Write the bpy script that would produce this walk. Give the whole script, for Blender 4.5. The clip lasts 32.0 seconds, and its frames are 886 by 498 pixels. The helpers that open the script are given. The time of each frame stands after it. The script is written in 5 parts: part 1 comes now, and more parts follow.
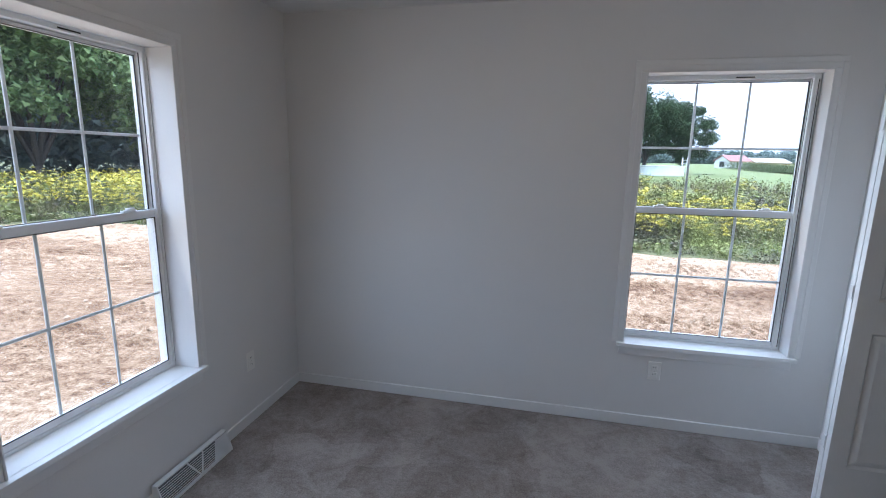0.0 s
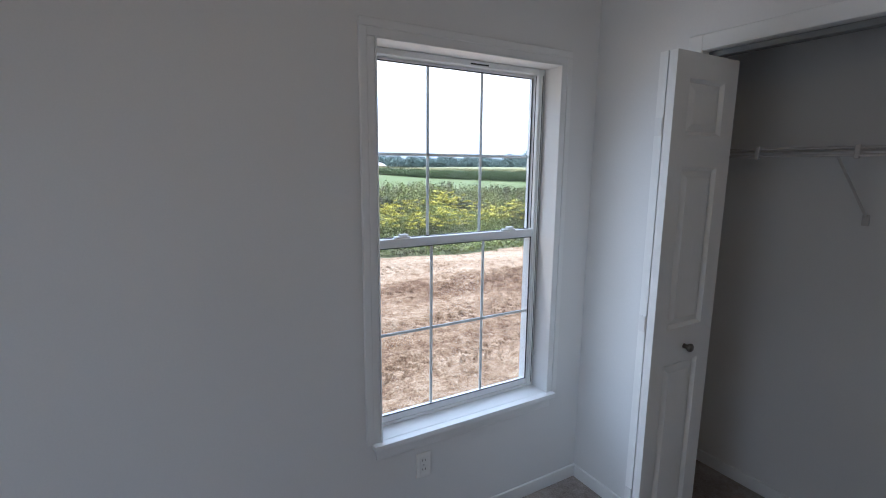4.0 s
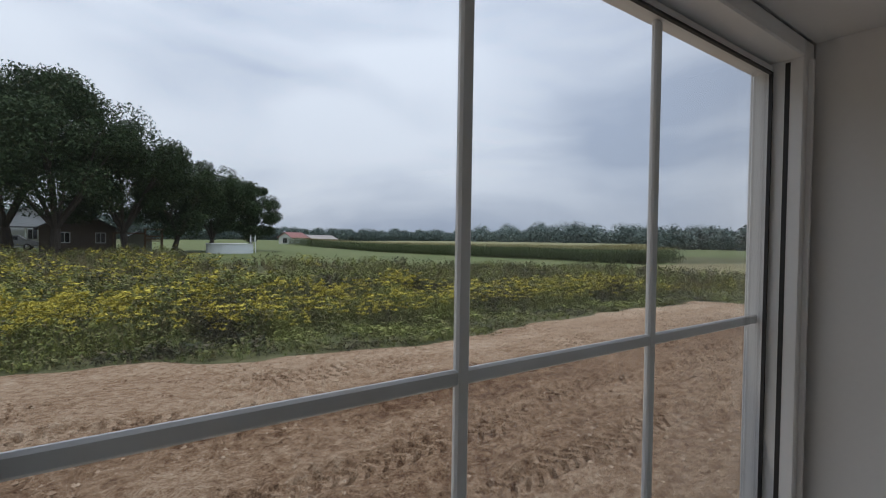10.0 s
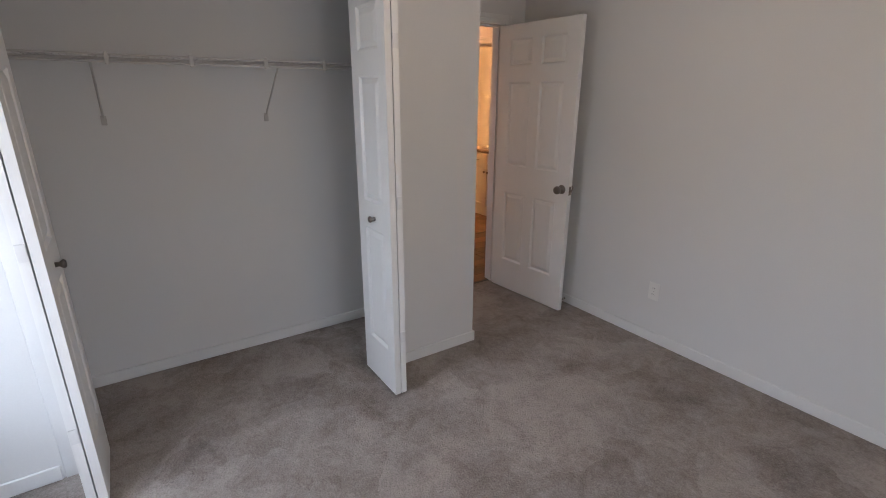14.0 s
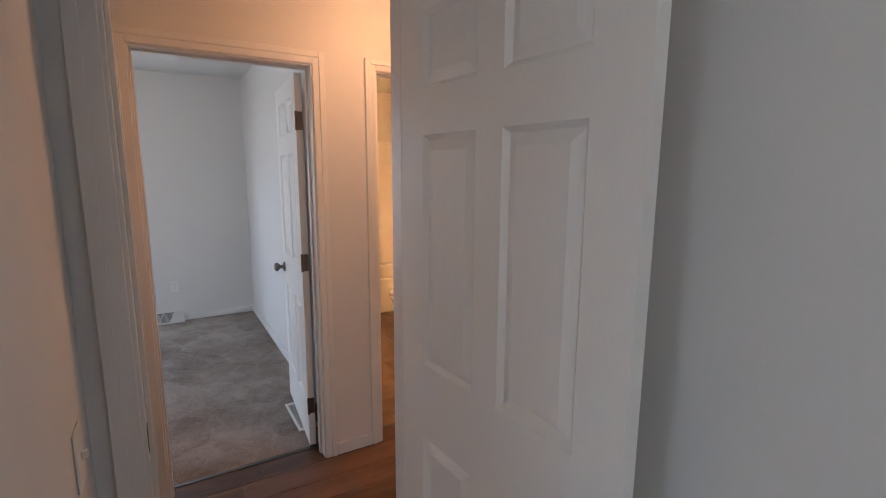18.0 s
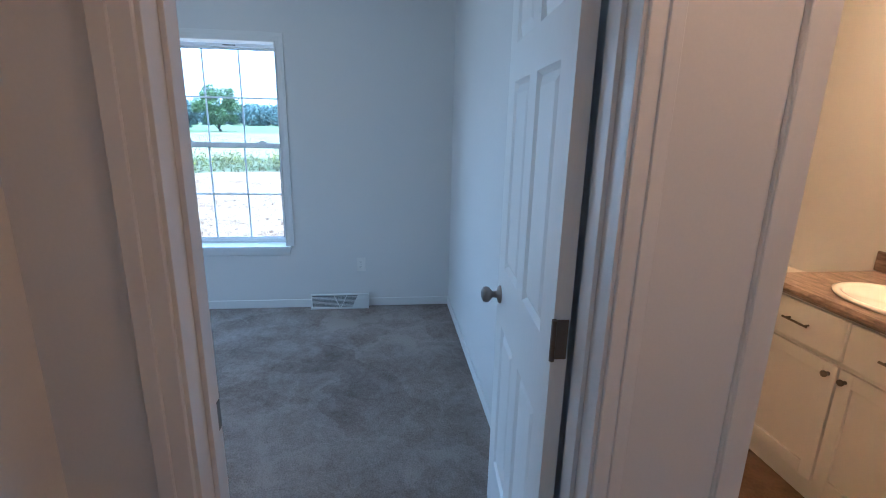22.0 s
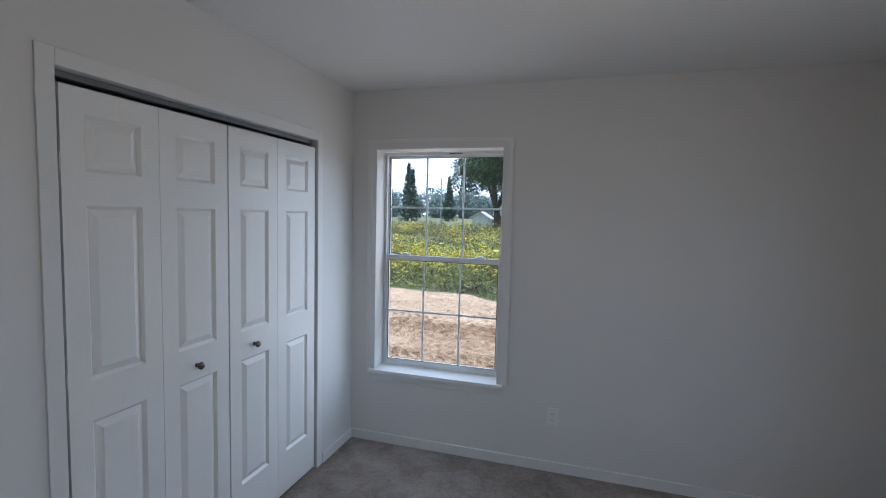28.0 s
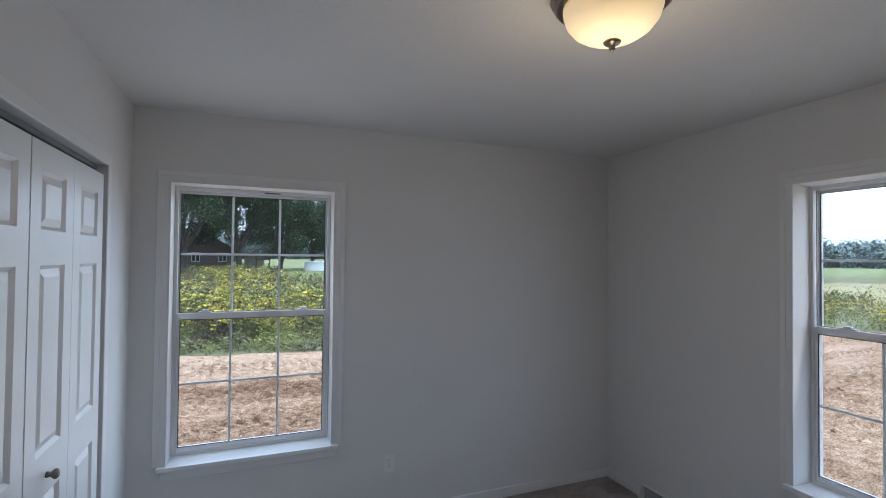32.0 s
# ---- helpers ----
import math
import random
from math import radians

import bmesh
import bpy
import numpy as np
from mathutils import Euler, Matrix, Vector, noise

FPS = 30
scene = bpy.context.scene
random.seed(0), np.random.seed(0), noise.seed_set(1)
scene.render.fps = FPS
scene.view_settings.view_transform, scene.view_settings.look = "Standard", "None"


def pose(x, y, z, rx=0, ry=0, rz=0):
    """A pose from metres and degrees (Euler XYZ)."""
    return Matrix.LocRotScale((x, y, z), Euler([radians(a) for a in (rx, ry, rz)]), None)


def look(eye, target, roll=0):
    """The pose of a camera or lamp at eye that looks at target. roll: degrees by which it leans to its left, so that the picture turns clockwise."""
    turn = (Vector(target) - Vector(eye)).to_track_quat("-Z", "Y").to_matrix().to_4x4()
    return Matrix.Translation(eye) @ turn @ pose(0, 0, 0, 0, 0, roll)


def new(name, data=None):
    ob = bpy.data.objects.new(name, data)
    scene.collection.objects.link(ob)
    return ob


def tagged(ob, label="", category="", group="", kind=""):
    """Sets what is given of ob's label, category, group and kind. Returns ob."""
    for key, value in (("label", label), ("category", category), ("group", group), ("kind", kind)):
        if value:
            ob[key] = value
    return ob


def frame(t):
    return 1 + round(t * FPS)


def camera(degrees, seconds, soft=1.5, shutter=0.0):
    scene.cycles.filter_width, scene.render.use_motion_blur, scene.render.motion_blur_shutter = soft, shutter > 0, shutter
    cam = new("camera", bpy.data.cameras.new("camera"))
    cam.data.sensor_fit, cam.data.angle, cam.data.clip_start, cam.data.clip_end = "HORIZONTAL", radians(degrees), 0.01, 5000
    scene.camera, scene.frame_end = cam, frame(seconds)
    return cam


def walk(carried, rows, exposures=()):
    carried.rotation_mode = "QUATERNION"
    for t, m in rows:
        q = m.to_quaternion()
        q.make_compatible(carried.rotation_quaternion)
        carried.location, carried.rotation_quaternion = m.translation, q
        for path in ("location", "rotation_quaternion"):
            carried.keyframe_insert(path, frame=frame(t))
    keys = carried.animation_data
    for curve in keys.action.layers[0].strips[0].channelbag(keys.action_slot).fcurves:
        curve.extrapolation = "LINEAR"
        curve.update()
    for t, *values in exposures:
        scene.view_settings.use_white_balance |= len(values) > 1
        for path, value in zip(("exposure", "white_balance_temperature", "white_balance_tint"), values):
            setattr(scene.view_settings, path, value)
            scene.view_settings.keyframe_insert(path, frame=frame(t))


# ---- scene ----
LAMP_E, HALL_E, BATH_E = 0.34, 7.5, 46.0
SKY_W, SKY_TILT = 2.3, 27
EXPO = [(0, 1.52, 5080, 9), (1, 1.72, 5250, 9), (2.5, 1.65, 5250, 9), (4.5, 1.0, 5150, 9), (5.0, 0.75, 5100, 9), (6.0, 0.07, 5000, 10), (7, -0.78, 5250, 10), (9.5, -0.77, 5850, 10), (10.5, -0.35, 6200, 10), (11, -0.05, 6400, 10), (12, 1.05, 5850, 11), (13, 1.95, 5850, 12), (14, 2.15, 5800, 13), (15, 2.15, 5500, 12), (17.5, 2.25, 5350, 9), (19, 2.27, 5050, 8), (20, 2.25, 5000, 5), (21, 2.3, 4600, 3), (22, 1.93, 4030, -1), (23, 1.38, 3750, -4), (24, 1.25, 4250, 3), (25.5, 0.85, 4850, 5), (26.5, 0.65, 4950, 5), (28.5, 1.02, 5300, 8), (30, 0.96, 5350, 8), (31, 0.97, 5400, 8), (32, 0.92, 5200, 8)]
cam = camera(86.2, 32.0, soft=1.0)
PATH = [
    (0, (1.682, -2.842, 1.584), (1.249, -0.924, 1.203), 1.0),
    (0.5, (1.583, -2.77, 1.571), (1.511, -0.807, 1.169), 0.8),
    (1, (1.41, -2.785, 1.606), (1.714, -0.849, 1.189), 0.3),
    (1.5, (1.29, -2.857, 1.602), (1.854, -0.982, 1.181), 0.8),
    (2, (1.272, -2.843, 1.619), (1.945, -1.013, 1.166), 0.7),
    (2.5, (1.241, -2.631, 1.598), (2.016, -0.833, 1.181), 0.4),
    (4.5, (1.648, -1.272, 1.628), (2.684, 0.409, 1.31), 0.4),
    (5, (1.808, -0.936, 1.649), (2.886, 0.726, 1.373), -0.0),
    (5.5, (1.914, -0.647, 1.659), (3.041, 0.989, 1.428), -0.4),
    (6, (2.054, -0.396, 1.685), (3.295, 1.158, 1.477), -0.0),
    (6.5, (2.212, -0.206, 1.721), (3.437, 1.369, 1.584), -0.4),
    (7, (2.221, -0.087, 1.77), (3.395, 1.531, 1.69), -0.6),
    (8, (2.212, 0.035, 1.788), (3.386, 1.654, 1.765), 0.0),
    (9, (2.237, 0.061, 1.772), (3.373, 1.707, 1.77), 0.4),
    (10, (2.207, -0.143, 1.764), (3.376, 1.479, 1.728), 0.9),
    (10.5, (2.028, -0.305, 1.716), (3.369, 1.179, 1.656), 0.9),
    (11, (1.826, -0.453, 1.662), (3.421, 0.749, 1.553), 0.4),
    (11.5, (1.61, -0.602, 1.591), (3.474, 0.093, 1.383), 0.8),
    (12, (1.36, -0.514, 1.603), (3.309, -0.655, 1.18), 1.6),
    (12.5, (1.143, -0.592, 1.535), (3.04, -0.999, 1.049), 0.4),
    (13, (0.997, -0.594, 1.53), (2.787, -1.251, 0.929), 0.4),
    (13.5, (0.96, -0.673, 1.528), (2.638, -1.56, 0.9), 0.5),
    (14, (1.037, -0.87, 1.532), (2.618, -1.927, 0.913), 0.2),
    (14.5, (1.163, -1.123, 1.522), (2.604, -2.371, 0.917), 0.3),
    (15, (1.289, -1.449, 1.522), (2.632, -2.814, 0.945), 1.3),
    (15.5, (1.517, -1.687, 1.496), (2.866, -3.072, 0.984), 1.8),
    (17.5, (2.536, -2.715, 1.549), (4.199, -3.755, 1.157), 1.0),
    (18, (2.77, -2.744, 1.537), (4.464, -3.755, 1.208), 0.3),
    (18.5, (2.865, -2.668, 1.49), (4.511, -3.749, 1.139), -0.3),
    (19, (2.913, -2.661, 1.448), (4.465, -3.846, 1.014), -0.5),
    (19.5, (2.97, -2.723, 1.432), (4.448, -3.976, 0.936), -0.1),
    (20, (3.1, -2.832, 1.444), (4.633, -4.003, 0.916), 0.6),
    (20.5, (3.316, -2.889, 1.46), (4.984, -3.858, 0.933), 1.1),
    (21, (3.625, -2.903, 1.473), (5.412, -3.628, 0.946), 1.5),
    (21.5, (4.01, -2.982, 1.46), (5.882, -3.461, 0.945), 1.7),
    (22, (4.352, -3.009, 1.486), (6.272, -3.249, 0.982), 1.3),
    (22.5, (4.7, -3.011, 1.49), (6.641, -3.056, 1.009), 0.8),
    (23, (5.043, -3.051, 1.488), (6.988, -2.95, 1.036), 0.3),
    (23.5, (5.339, -3.044, 1.498), (7.271, -2.738, 1.081), 0.4),
    (24, (5.638, -2.938, 1.518), (7.53, -2.418, 1.13), 0.9),
    (24.5, (5.894, -2.812, 1.579), (7.678, -1.974, 1.239), 0.3),
    (25, (6.185, -2.733, 1.588), (7.77, -1.544, 1.318), 0.4),
    (25.5, (6.354, -2.818, 1.505), (7.632, -1.296, 1.275), 1.3),
    (26, (6.572, -2.878, 1.578), (7.367, -1.064, 1.301), 0.5),
    (26.5, (6.713, -2.903, 1.573), (6.946, -0.932, 1.329), 0.5),
    (28.5, (6.451, -3.0, 1.633), (5.802, -1.11, 1.548), 1.5),
    (29, (6.237, -2.958, 1.645), (5.55, -1.08, 1.651), 1.5),
    (29.5, (6.016, -2.806, 1.636), (5.306, -0.938, 1.724), 0.8),
    (30, (5.848, -2.711, 1.66), (5.315, -0.787, 1.777), 0.1),
    (30.5, (5.692, -2.785, 1.663), (5.471, -0.805, 1.829), 0.2),
    (31, (5.590, -2.862, 1.661), (5.710, -0.874, 1.834), 0.2),
    (31.5, (5.598, -2.901, 1.623), (6.013, -0.949, 1.773), 0.4),
    (32, (5.614, -2.912, 1.651), (6.361, -1.057, 1.689), 0.6),
]
walk(cam, [(t, look(eye, target, roll)) for t, eye, target, roll in PATH], EXPO)

# ---- light ----
world = bpy.data.worlds.new("overcast_sky")
scene.world = world
world.use_nodes = True
wn, wl = world.node_tree.nodes, world.node_tree.links
sky = wn.new("ShaderNodeTexSky")
sky.sky_type, sky.sun_disc, sky.sun_elevation, sky.sun_rotation = "NISHITA", False, radians(82), radians(-130)
sky.dust_density = 4.0
tc = wn.new("ShaderNodeTexCoord")
mp = wn.new("ShaderNodeMapping")
mp.inputs["Scale"].default_value = (1.0, 1.0, 2.9)
cl = wn.new("ShaderNodeTexNoise")
cl.inputs["Scale"].default_value, cl.inputs["Detail"].default_value, cl.inputs["Roughness"].default_value = 1.65, 5, 0.48
cl.inputs["Distortion"].default_value = 0.35
cr = wn.new("ShaderNodeValToRGB")
cr.color_ramp.elements[0].position, cr.color_ramp.elements[0].color = 0.35, (0.57, 0.63, 0.76, 1)
cr.color_ramp.elements[1].position, cr.color_ramp.elements[1].color = 0.62, (1.06, 1.08, 1.14, 1)
scl = wn.new("ShaderNodeVectorMath")
scl.operation = "SCALE"
scl.inputs["Scale"].default_value = 0.09
mixc = wn.new("ShaderNodeMix")
mixc.data_type = "RGBA"
mixc.inputs["Factor"].default_value = 0.88
bg = wn["Background"]
wl.new(tc.outputs["Generated"], mp.inputs["Vector"])
wl.new(mp.outputs["Vector"], cl.inputs["Vector"])
wl.new(cl.outputs["Fac"], cr.inputs["Fac"])
wl.new(sky.outputs["Color"], scl.inputs[0])
wl.new(scl.outputs["Vector"], mixc.inputs["A"])
wl.new(cr.outputs["Color"], mixc.inputs["B"])
# an overcast sky is darker towards the horizon
zen, rise, grade = wn.new("ShaderNodeSeparateXYZ"), wn.new("ShaderNodeMapRange"), wn.new("ShaderNodeVectorMath")
grade.operation = "SCALE"
rise.inputs["From Min"].default_value, rise.inputs["From Max"].default_value = 0.0, 0.45
rise.inputs["To Min"].default_value, rise.inputs["To Max"].default_value = 0.80, 1.08
wl.new(tc.outputs["Generated"], zen.inputs[0])
wl.new(zen.outputs["Z"], rise.inputs["Value"])
wl.new(mixc.outputs["Result"], grade.inputs[0])
wl.new(rise.outputs[0], grade.inputs["Scale"])
wl.new(grade.outputs["Vector"], bg.inputs["Color"])
bg.inputs["Strength"].default_value = 1.35
sun = new("sun", bpy.data.lights.new("sun", "SUN"))
sun.data.energy, sun.data.angle, sun.data.color = 2.6, radians(10), (1.0, 0.96, 0.9)
sun.matrix_world = look((-6, -5, 60), (0, 0, 0))


def sky_lamp(x, y, turn, power):
    """Daylight that comes in at a window's opening: a warm sheet by the sash, thrown up by the bare ground, and four strips that face down from the sky."""
    def sheet(dy, z, high, tilt, share, tone=(0.80, 0.90, 1.0)):
        lamp = new("window_sky_light", bpy.data.lights.new("window_sky_light", "AREA"))
        lamp.data.shape, lamp.data.size, lamp.data.size_y, lamp.data.energy, lamp.data.color = "RECTANGLE", 0.84, high, power * share, tone
        lamp.matrix_world = pose(x, y, 0, 0, 0, turn) @ pose(0, dy, z, -90 + tilt, 0, 0)

    sheet(0.086, 1.28, 1.44, -12, 0.36, (1.0, 0.86, 0.70))
    for k in range(4):
        sheet(-0.115, 0.74 + 0.36 * k, 0.36, SKY_TILT, 0.175)


for wx, wy, turn, power in ((2.583, 0.0, 0, SKY_W), (0.0, -1.385, 90, SKY_W), (5.637, 0.0, 0, SKY_W * 1.2), (8.16, -1.785, -90, SKY_W * 1.2)):
    sky_lamp(wx, wy, turn, power)


# ---- materials ----
def node_mat(name):
    m = bpy.data.materials.new(name)
    m.use_nodes = True
    return m, m.node_tree.nodes, m.node_tree.links, m.node_tree.nodes["Principled BSDF"]


def paint(name, col, rough=0.5, metal=0.0, var=0.05, coarse=2.0, fine=90.0, bump=0.05, depth=0.002, rnd=0.0, spec=0.5, stretch=(1, 1, 1)):
    """A surface with variation at two scales, fine relief, and a slight change from piece to piece."""
    m, n, l, p = node_mat(name)
    co, mpn = n.new("ShaderNodeTexCoord"), n.new("ShaderNodeMapping")
    mpn.inputs["Scale"].default_value = stretch
    l.new(co.outputs["Object"], mpn.inputs["Vector"])
    a, b = n.new("ShaderNodeTexNoise"), n.new("ShaderNodeTexNoise")
    for tex, s in ((a, coarse), (b, fine)):
        tex.inputs["Scale"].default_value, tex.inputs["Detail"].default_value = s, 3
        l.new(mpn.outputs["Vector"], tex.inputs["Vector"])
    s1 = n.new("ShaderNodeMath")
    s1.operation = "ADD"
    l.new(a.outputs["Fac"], s1.inputs[0])
    l.new(b.outputs["Fac"], s1.inputs[1])
    last = s1
    if rnd:
        oi, s2 = n.new("ShaderNodeObjectInfo"), n.new("ShaderNodeMath")
        s2.operation = "MULTIPLY_ADD"
        l.new(oi.outputs["Random"], s2.inputs[0])
        s2.inputs[1].default_value = rnd
        l.new(s1.outputs[0], s2.inputs[2])
        last = s2
    r = n.new("ShaderNodeMapRange")
    r.inputs["From Min"].default_value, r.inputs["From Max"].default_value = 0.6, 1.4 + rnd
    r.inputs["To Min"].default_value, r.inputs["To Max"].default_value = 1 - var, 1 + var
    l.new(last.outputs[0], r.inputs["Value"])
    v = n.new("ShaderNodeVectorMath")
    v.operation = "SCALE"
    v.inputs[0].default_value = col
    l.new(r.outputs[0], v.inputs["Scale"])
    l.new(v.outputs["Vector"], p.inputs["Base Color"])
    p.inputs["Roughness"].default_value, p.inputs["Metallic"].default_value = rough, metal
    p.inputs["Specular IOR Level"].default_value = spec
    if bump:
        bn = n.new("ShaderNodeBump")
        bn.inputs["Strength"].default_value, bn.inputs["Distance"].default_value = bump, depth
        l.new(b.outputs["Fac"], bn.inputs["Height"])
        l.new(bn.outputs["Normal"], p.inputs["Normal"])
    return m


def mix_cols(name, cols, scale, rough, fine, bump, depth, detail=5.0, stretch=(1, 1, 1), distort=0.0, rnd=0.0, spec=0.3, grain=0.35):
    """A blend of several colours by a noise of that scale, with finer relief."""
    m, n, l, p = node_mat(name)
    co, mpn = n.new("ShaderNodeTexCoord"), n.new("ShaderNodeMapping")
    mpn.inputs["Scale"].default_value = stretch
    l.new(co.outputs["Object"], mpn.inputs["Vector"])
    a, b = n.new("ShaderNodeTexNoise"), n.new("ShaderNodeTexNoise")
    a.inputs["Scale"].default_value, a.inputs["Detail"].default_value, a.inputs["Distortion"].default_value = scale, detail, distort
    a.inputs["Roughness"].default_value = 0.6
    b.inputs["Scale"].default_value, b.inputs["Detail"].default_value = fine, 4
    for tex in (a, b):
        l.new(mpn.outputs["Vector"], tex.inputs["Vector"])
    w = n.new("ShaderNodeMath")
    w.operation = "MULTIPLY_ADD"
    l.new(b.outputs["Fac"], w.inputs[0])
    w.inputs[1].default_value = grain
    l.new(a.outputs["Fac"], w.inputs[2])
    last = w
    if rnd:
        oi, s2 = n.new("ShaderNodeObjectInfo"), n.new("ShaderNodeMath")
        s2.operation = "MULTIPLY_ADD"
        l.new(oi.outputs["Random"], s2.inputs[0])
        s2.inputs[1].default_value = rnd
        l.new(w.outputs[0], s2.inputs[2])
        last = s2
    sub = n.new("ShaderNodeMath")
    sub.operation = "SUBTRACT"
    sub.inputs[1].default_value = grain / 2 + rnd / 2
    l.new(last.outputs[0], sub.inputs[0])
    ramp = n.new("ShaderNodeValToRGB")
    e = ramp.color_ramp.elements
    while len(e) < len(cols):
        e.new(0.5)
    for k, c in enumerate(cols):
        e[k].position, e[k].color = 0.32 + 0.36 * k / (len(cols) - 1), (*c, 1)
    l.new(sub.outputs[0], ramp.inputs["Fac"])
    l.new(ramp.outputs["Color"], p.inputs["Base Color"])
    p.inputs["Roughness"].default_value, p.inputs["Specular IOR Level"].default_value = rough, spec
    bn = n.new("ShaderNodeBump")
    bn.inputs["Strength"].default_value, bn.inputs["Distance"].default_value = bump, depth
    l.new(b.outputs["Fac"], bn.inputs["Height"])
    l.new(bn.outputs["Normal"], p.inputs["Normal"])
    return m


def glow(name, col, strength):
    """Lit alabaster glass: cloudy, and brightest round the bulbs behind its middle."""
    m, n, l, p = node_mat(name)
    p.inputs["Base Color"].default_value = (0.9, 0.85, 0.75, 1)
    p.inputs["Emission Color"].default_value = (*col, 1)
    nz, r, co, mp_, gr = n.new("ShaderNodeTexNoise"), n.new("ShaderNodeMapRange"), n.new("ShaderNodeTexCoord"), n.new("ShaderNodeMapping"), n.new("ShaderNodeTexGradient")
    nz.inputs["Scale"].default_value, nz.inputs["Detail"].default_value, nz.inputs["Distortion"].default_value = 6, 4, 1.2
    gr.gradient_type = "QUADRATIC_SPHERE"
    mp_.inputs["Location"].default_value, mp_.inputs["Scale"].default_value = (0, 0, 0.45), (5.5, 5.5, 5.5)
    l.new(co.outputs["Object"], mp_.inputs["Vector"])
    l.new(mp_.outputs["Vector"], gr.inputs["Vector"])
    ad = n.new("ShaderNodeMath")
    ad.operation = "MULTIPLY_ADD"
    l.new(gr.outputs["Fac"], ad.inputs[0])
    ad.inputs[1].default_value = 3.0
    l.new(nz.outputs["Fac"], ad.inputs[2])
    r.inputs["To Min"].default_value, r.inputs["To Max"].default_value = 0.45 * strength, 1.1 * strength
    r.clamp = False
    l.new(ad.outputs[0], r.inputs["Value"])
    l.new(r.outputs[0], p.inputs["Emission Strength"])
    return m


def pane_mat():
    m, n, l, p = node_mat("window_glass")
    n.remove(p)
    tr, gl, mx, lw = n.new("ShaderNodeBsdfTransparent"), n.new("ShaderNodeBsdfGlossy"), n.new("ShaderNodeMixShader"), n.new("ShaderNodeLayerWeight")
    tr.inputs["Color"].default_value = (0.975, 0.985, 0.98, 1)
    gl.inputs["Roughness"].default_value = 0.02
    lw.inputs["Blend"].default_value = 0.5
    pw, ma = n.new("ShaderNodeMath"), n.new("ShaderNodeMath")
    pw.operation, ma.operation = "POWER", "MULTIPLY_ADD"
    pw.inputs[1].default_value = 4.0
    ma.inputs[1].default_value, ma.inputs[2].default_value = 0.7, 0.025
    film, dust, co, nz, mr = n.new("ShaderNodeBsdfTranslucent"), n.new("ShaderNodeMixShader"), n.new("ShaderNodeTexCoord"), n.new("ShaderNodeTexNoise"), n.new("ShaderNodeMapRange")
    film.inputs["Color"].default_value = (0.80, 0.84, 0.86, 1)
    nz.inputs["Scale"].default_value, nz.inputs["Detail"].default_value = 3.0, 4
    l.new(co.outputs["Object"], nz.inputs["Vector"])
    mr.inputs["From Min"].default_value, mr.inputs["From Max"].default_value = 0.3, 0.7
    mr.inputs["To Min"].default_value, mr.inputs["To Max"].default_value = 0.002, 0.006
    l.new(nz.outputs["Fac"], mr.inputs["Value"])
    l.new(mr.outputs[0], dust.inputs[0])
    l.new(tr.outputs[0], dust.inputs[1])
    l.new(film.outputs[0], dust.inputs[2])
    l.new(lw.outputs["Facing"], pw.inputs[0])
    l.new(pw.outputs[0], ma.inputs[0])
    l.new(ma.outputs[0], mx.inputs[0])
    l.new(dust.outputs[0], mx.inputs[1])
    l.new(gl.outputs[0], mx.inputs[2])
    l.new(mx.outputs[0], n["Material Output"].inputs["Surface"])
    return m


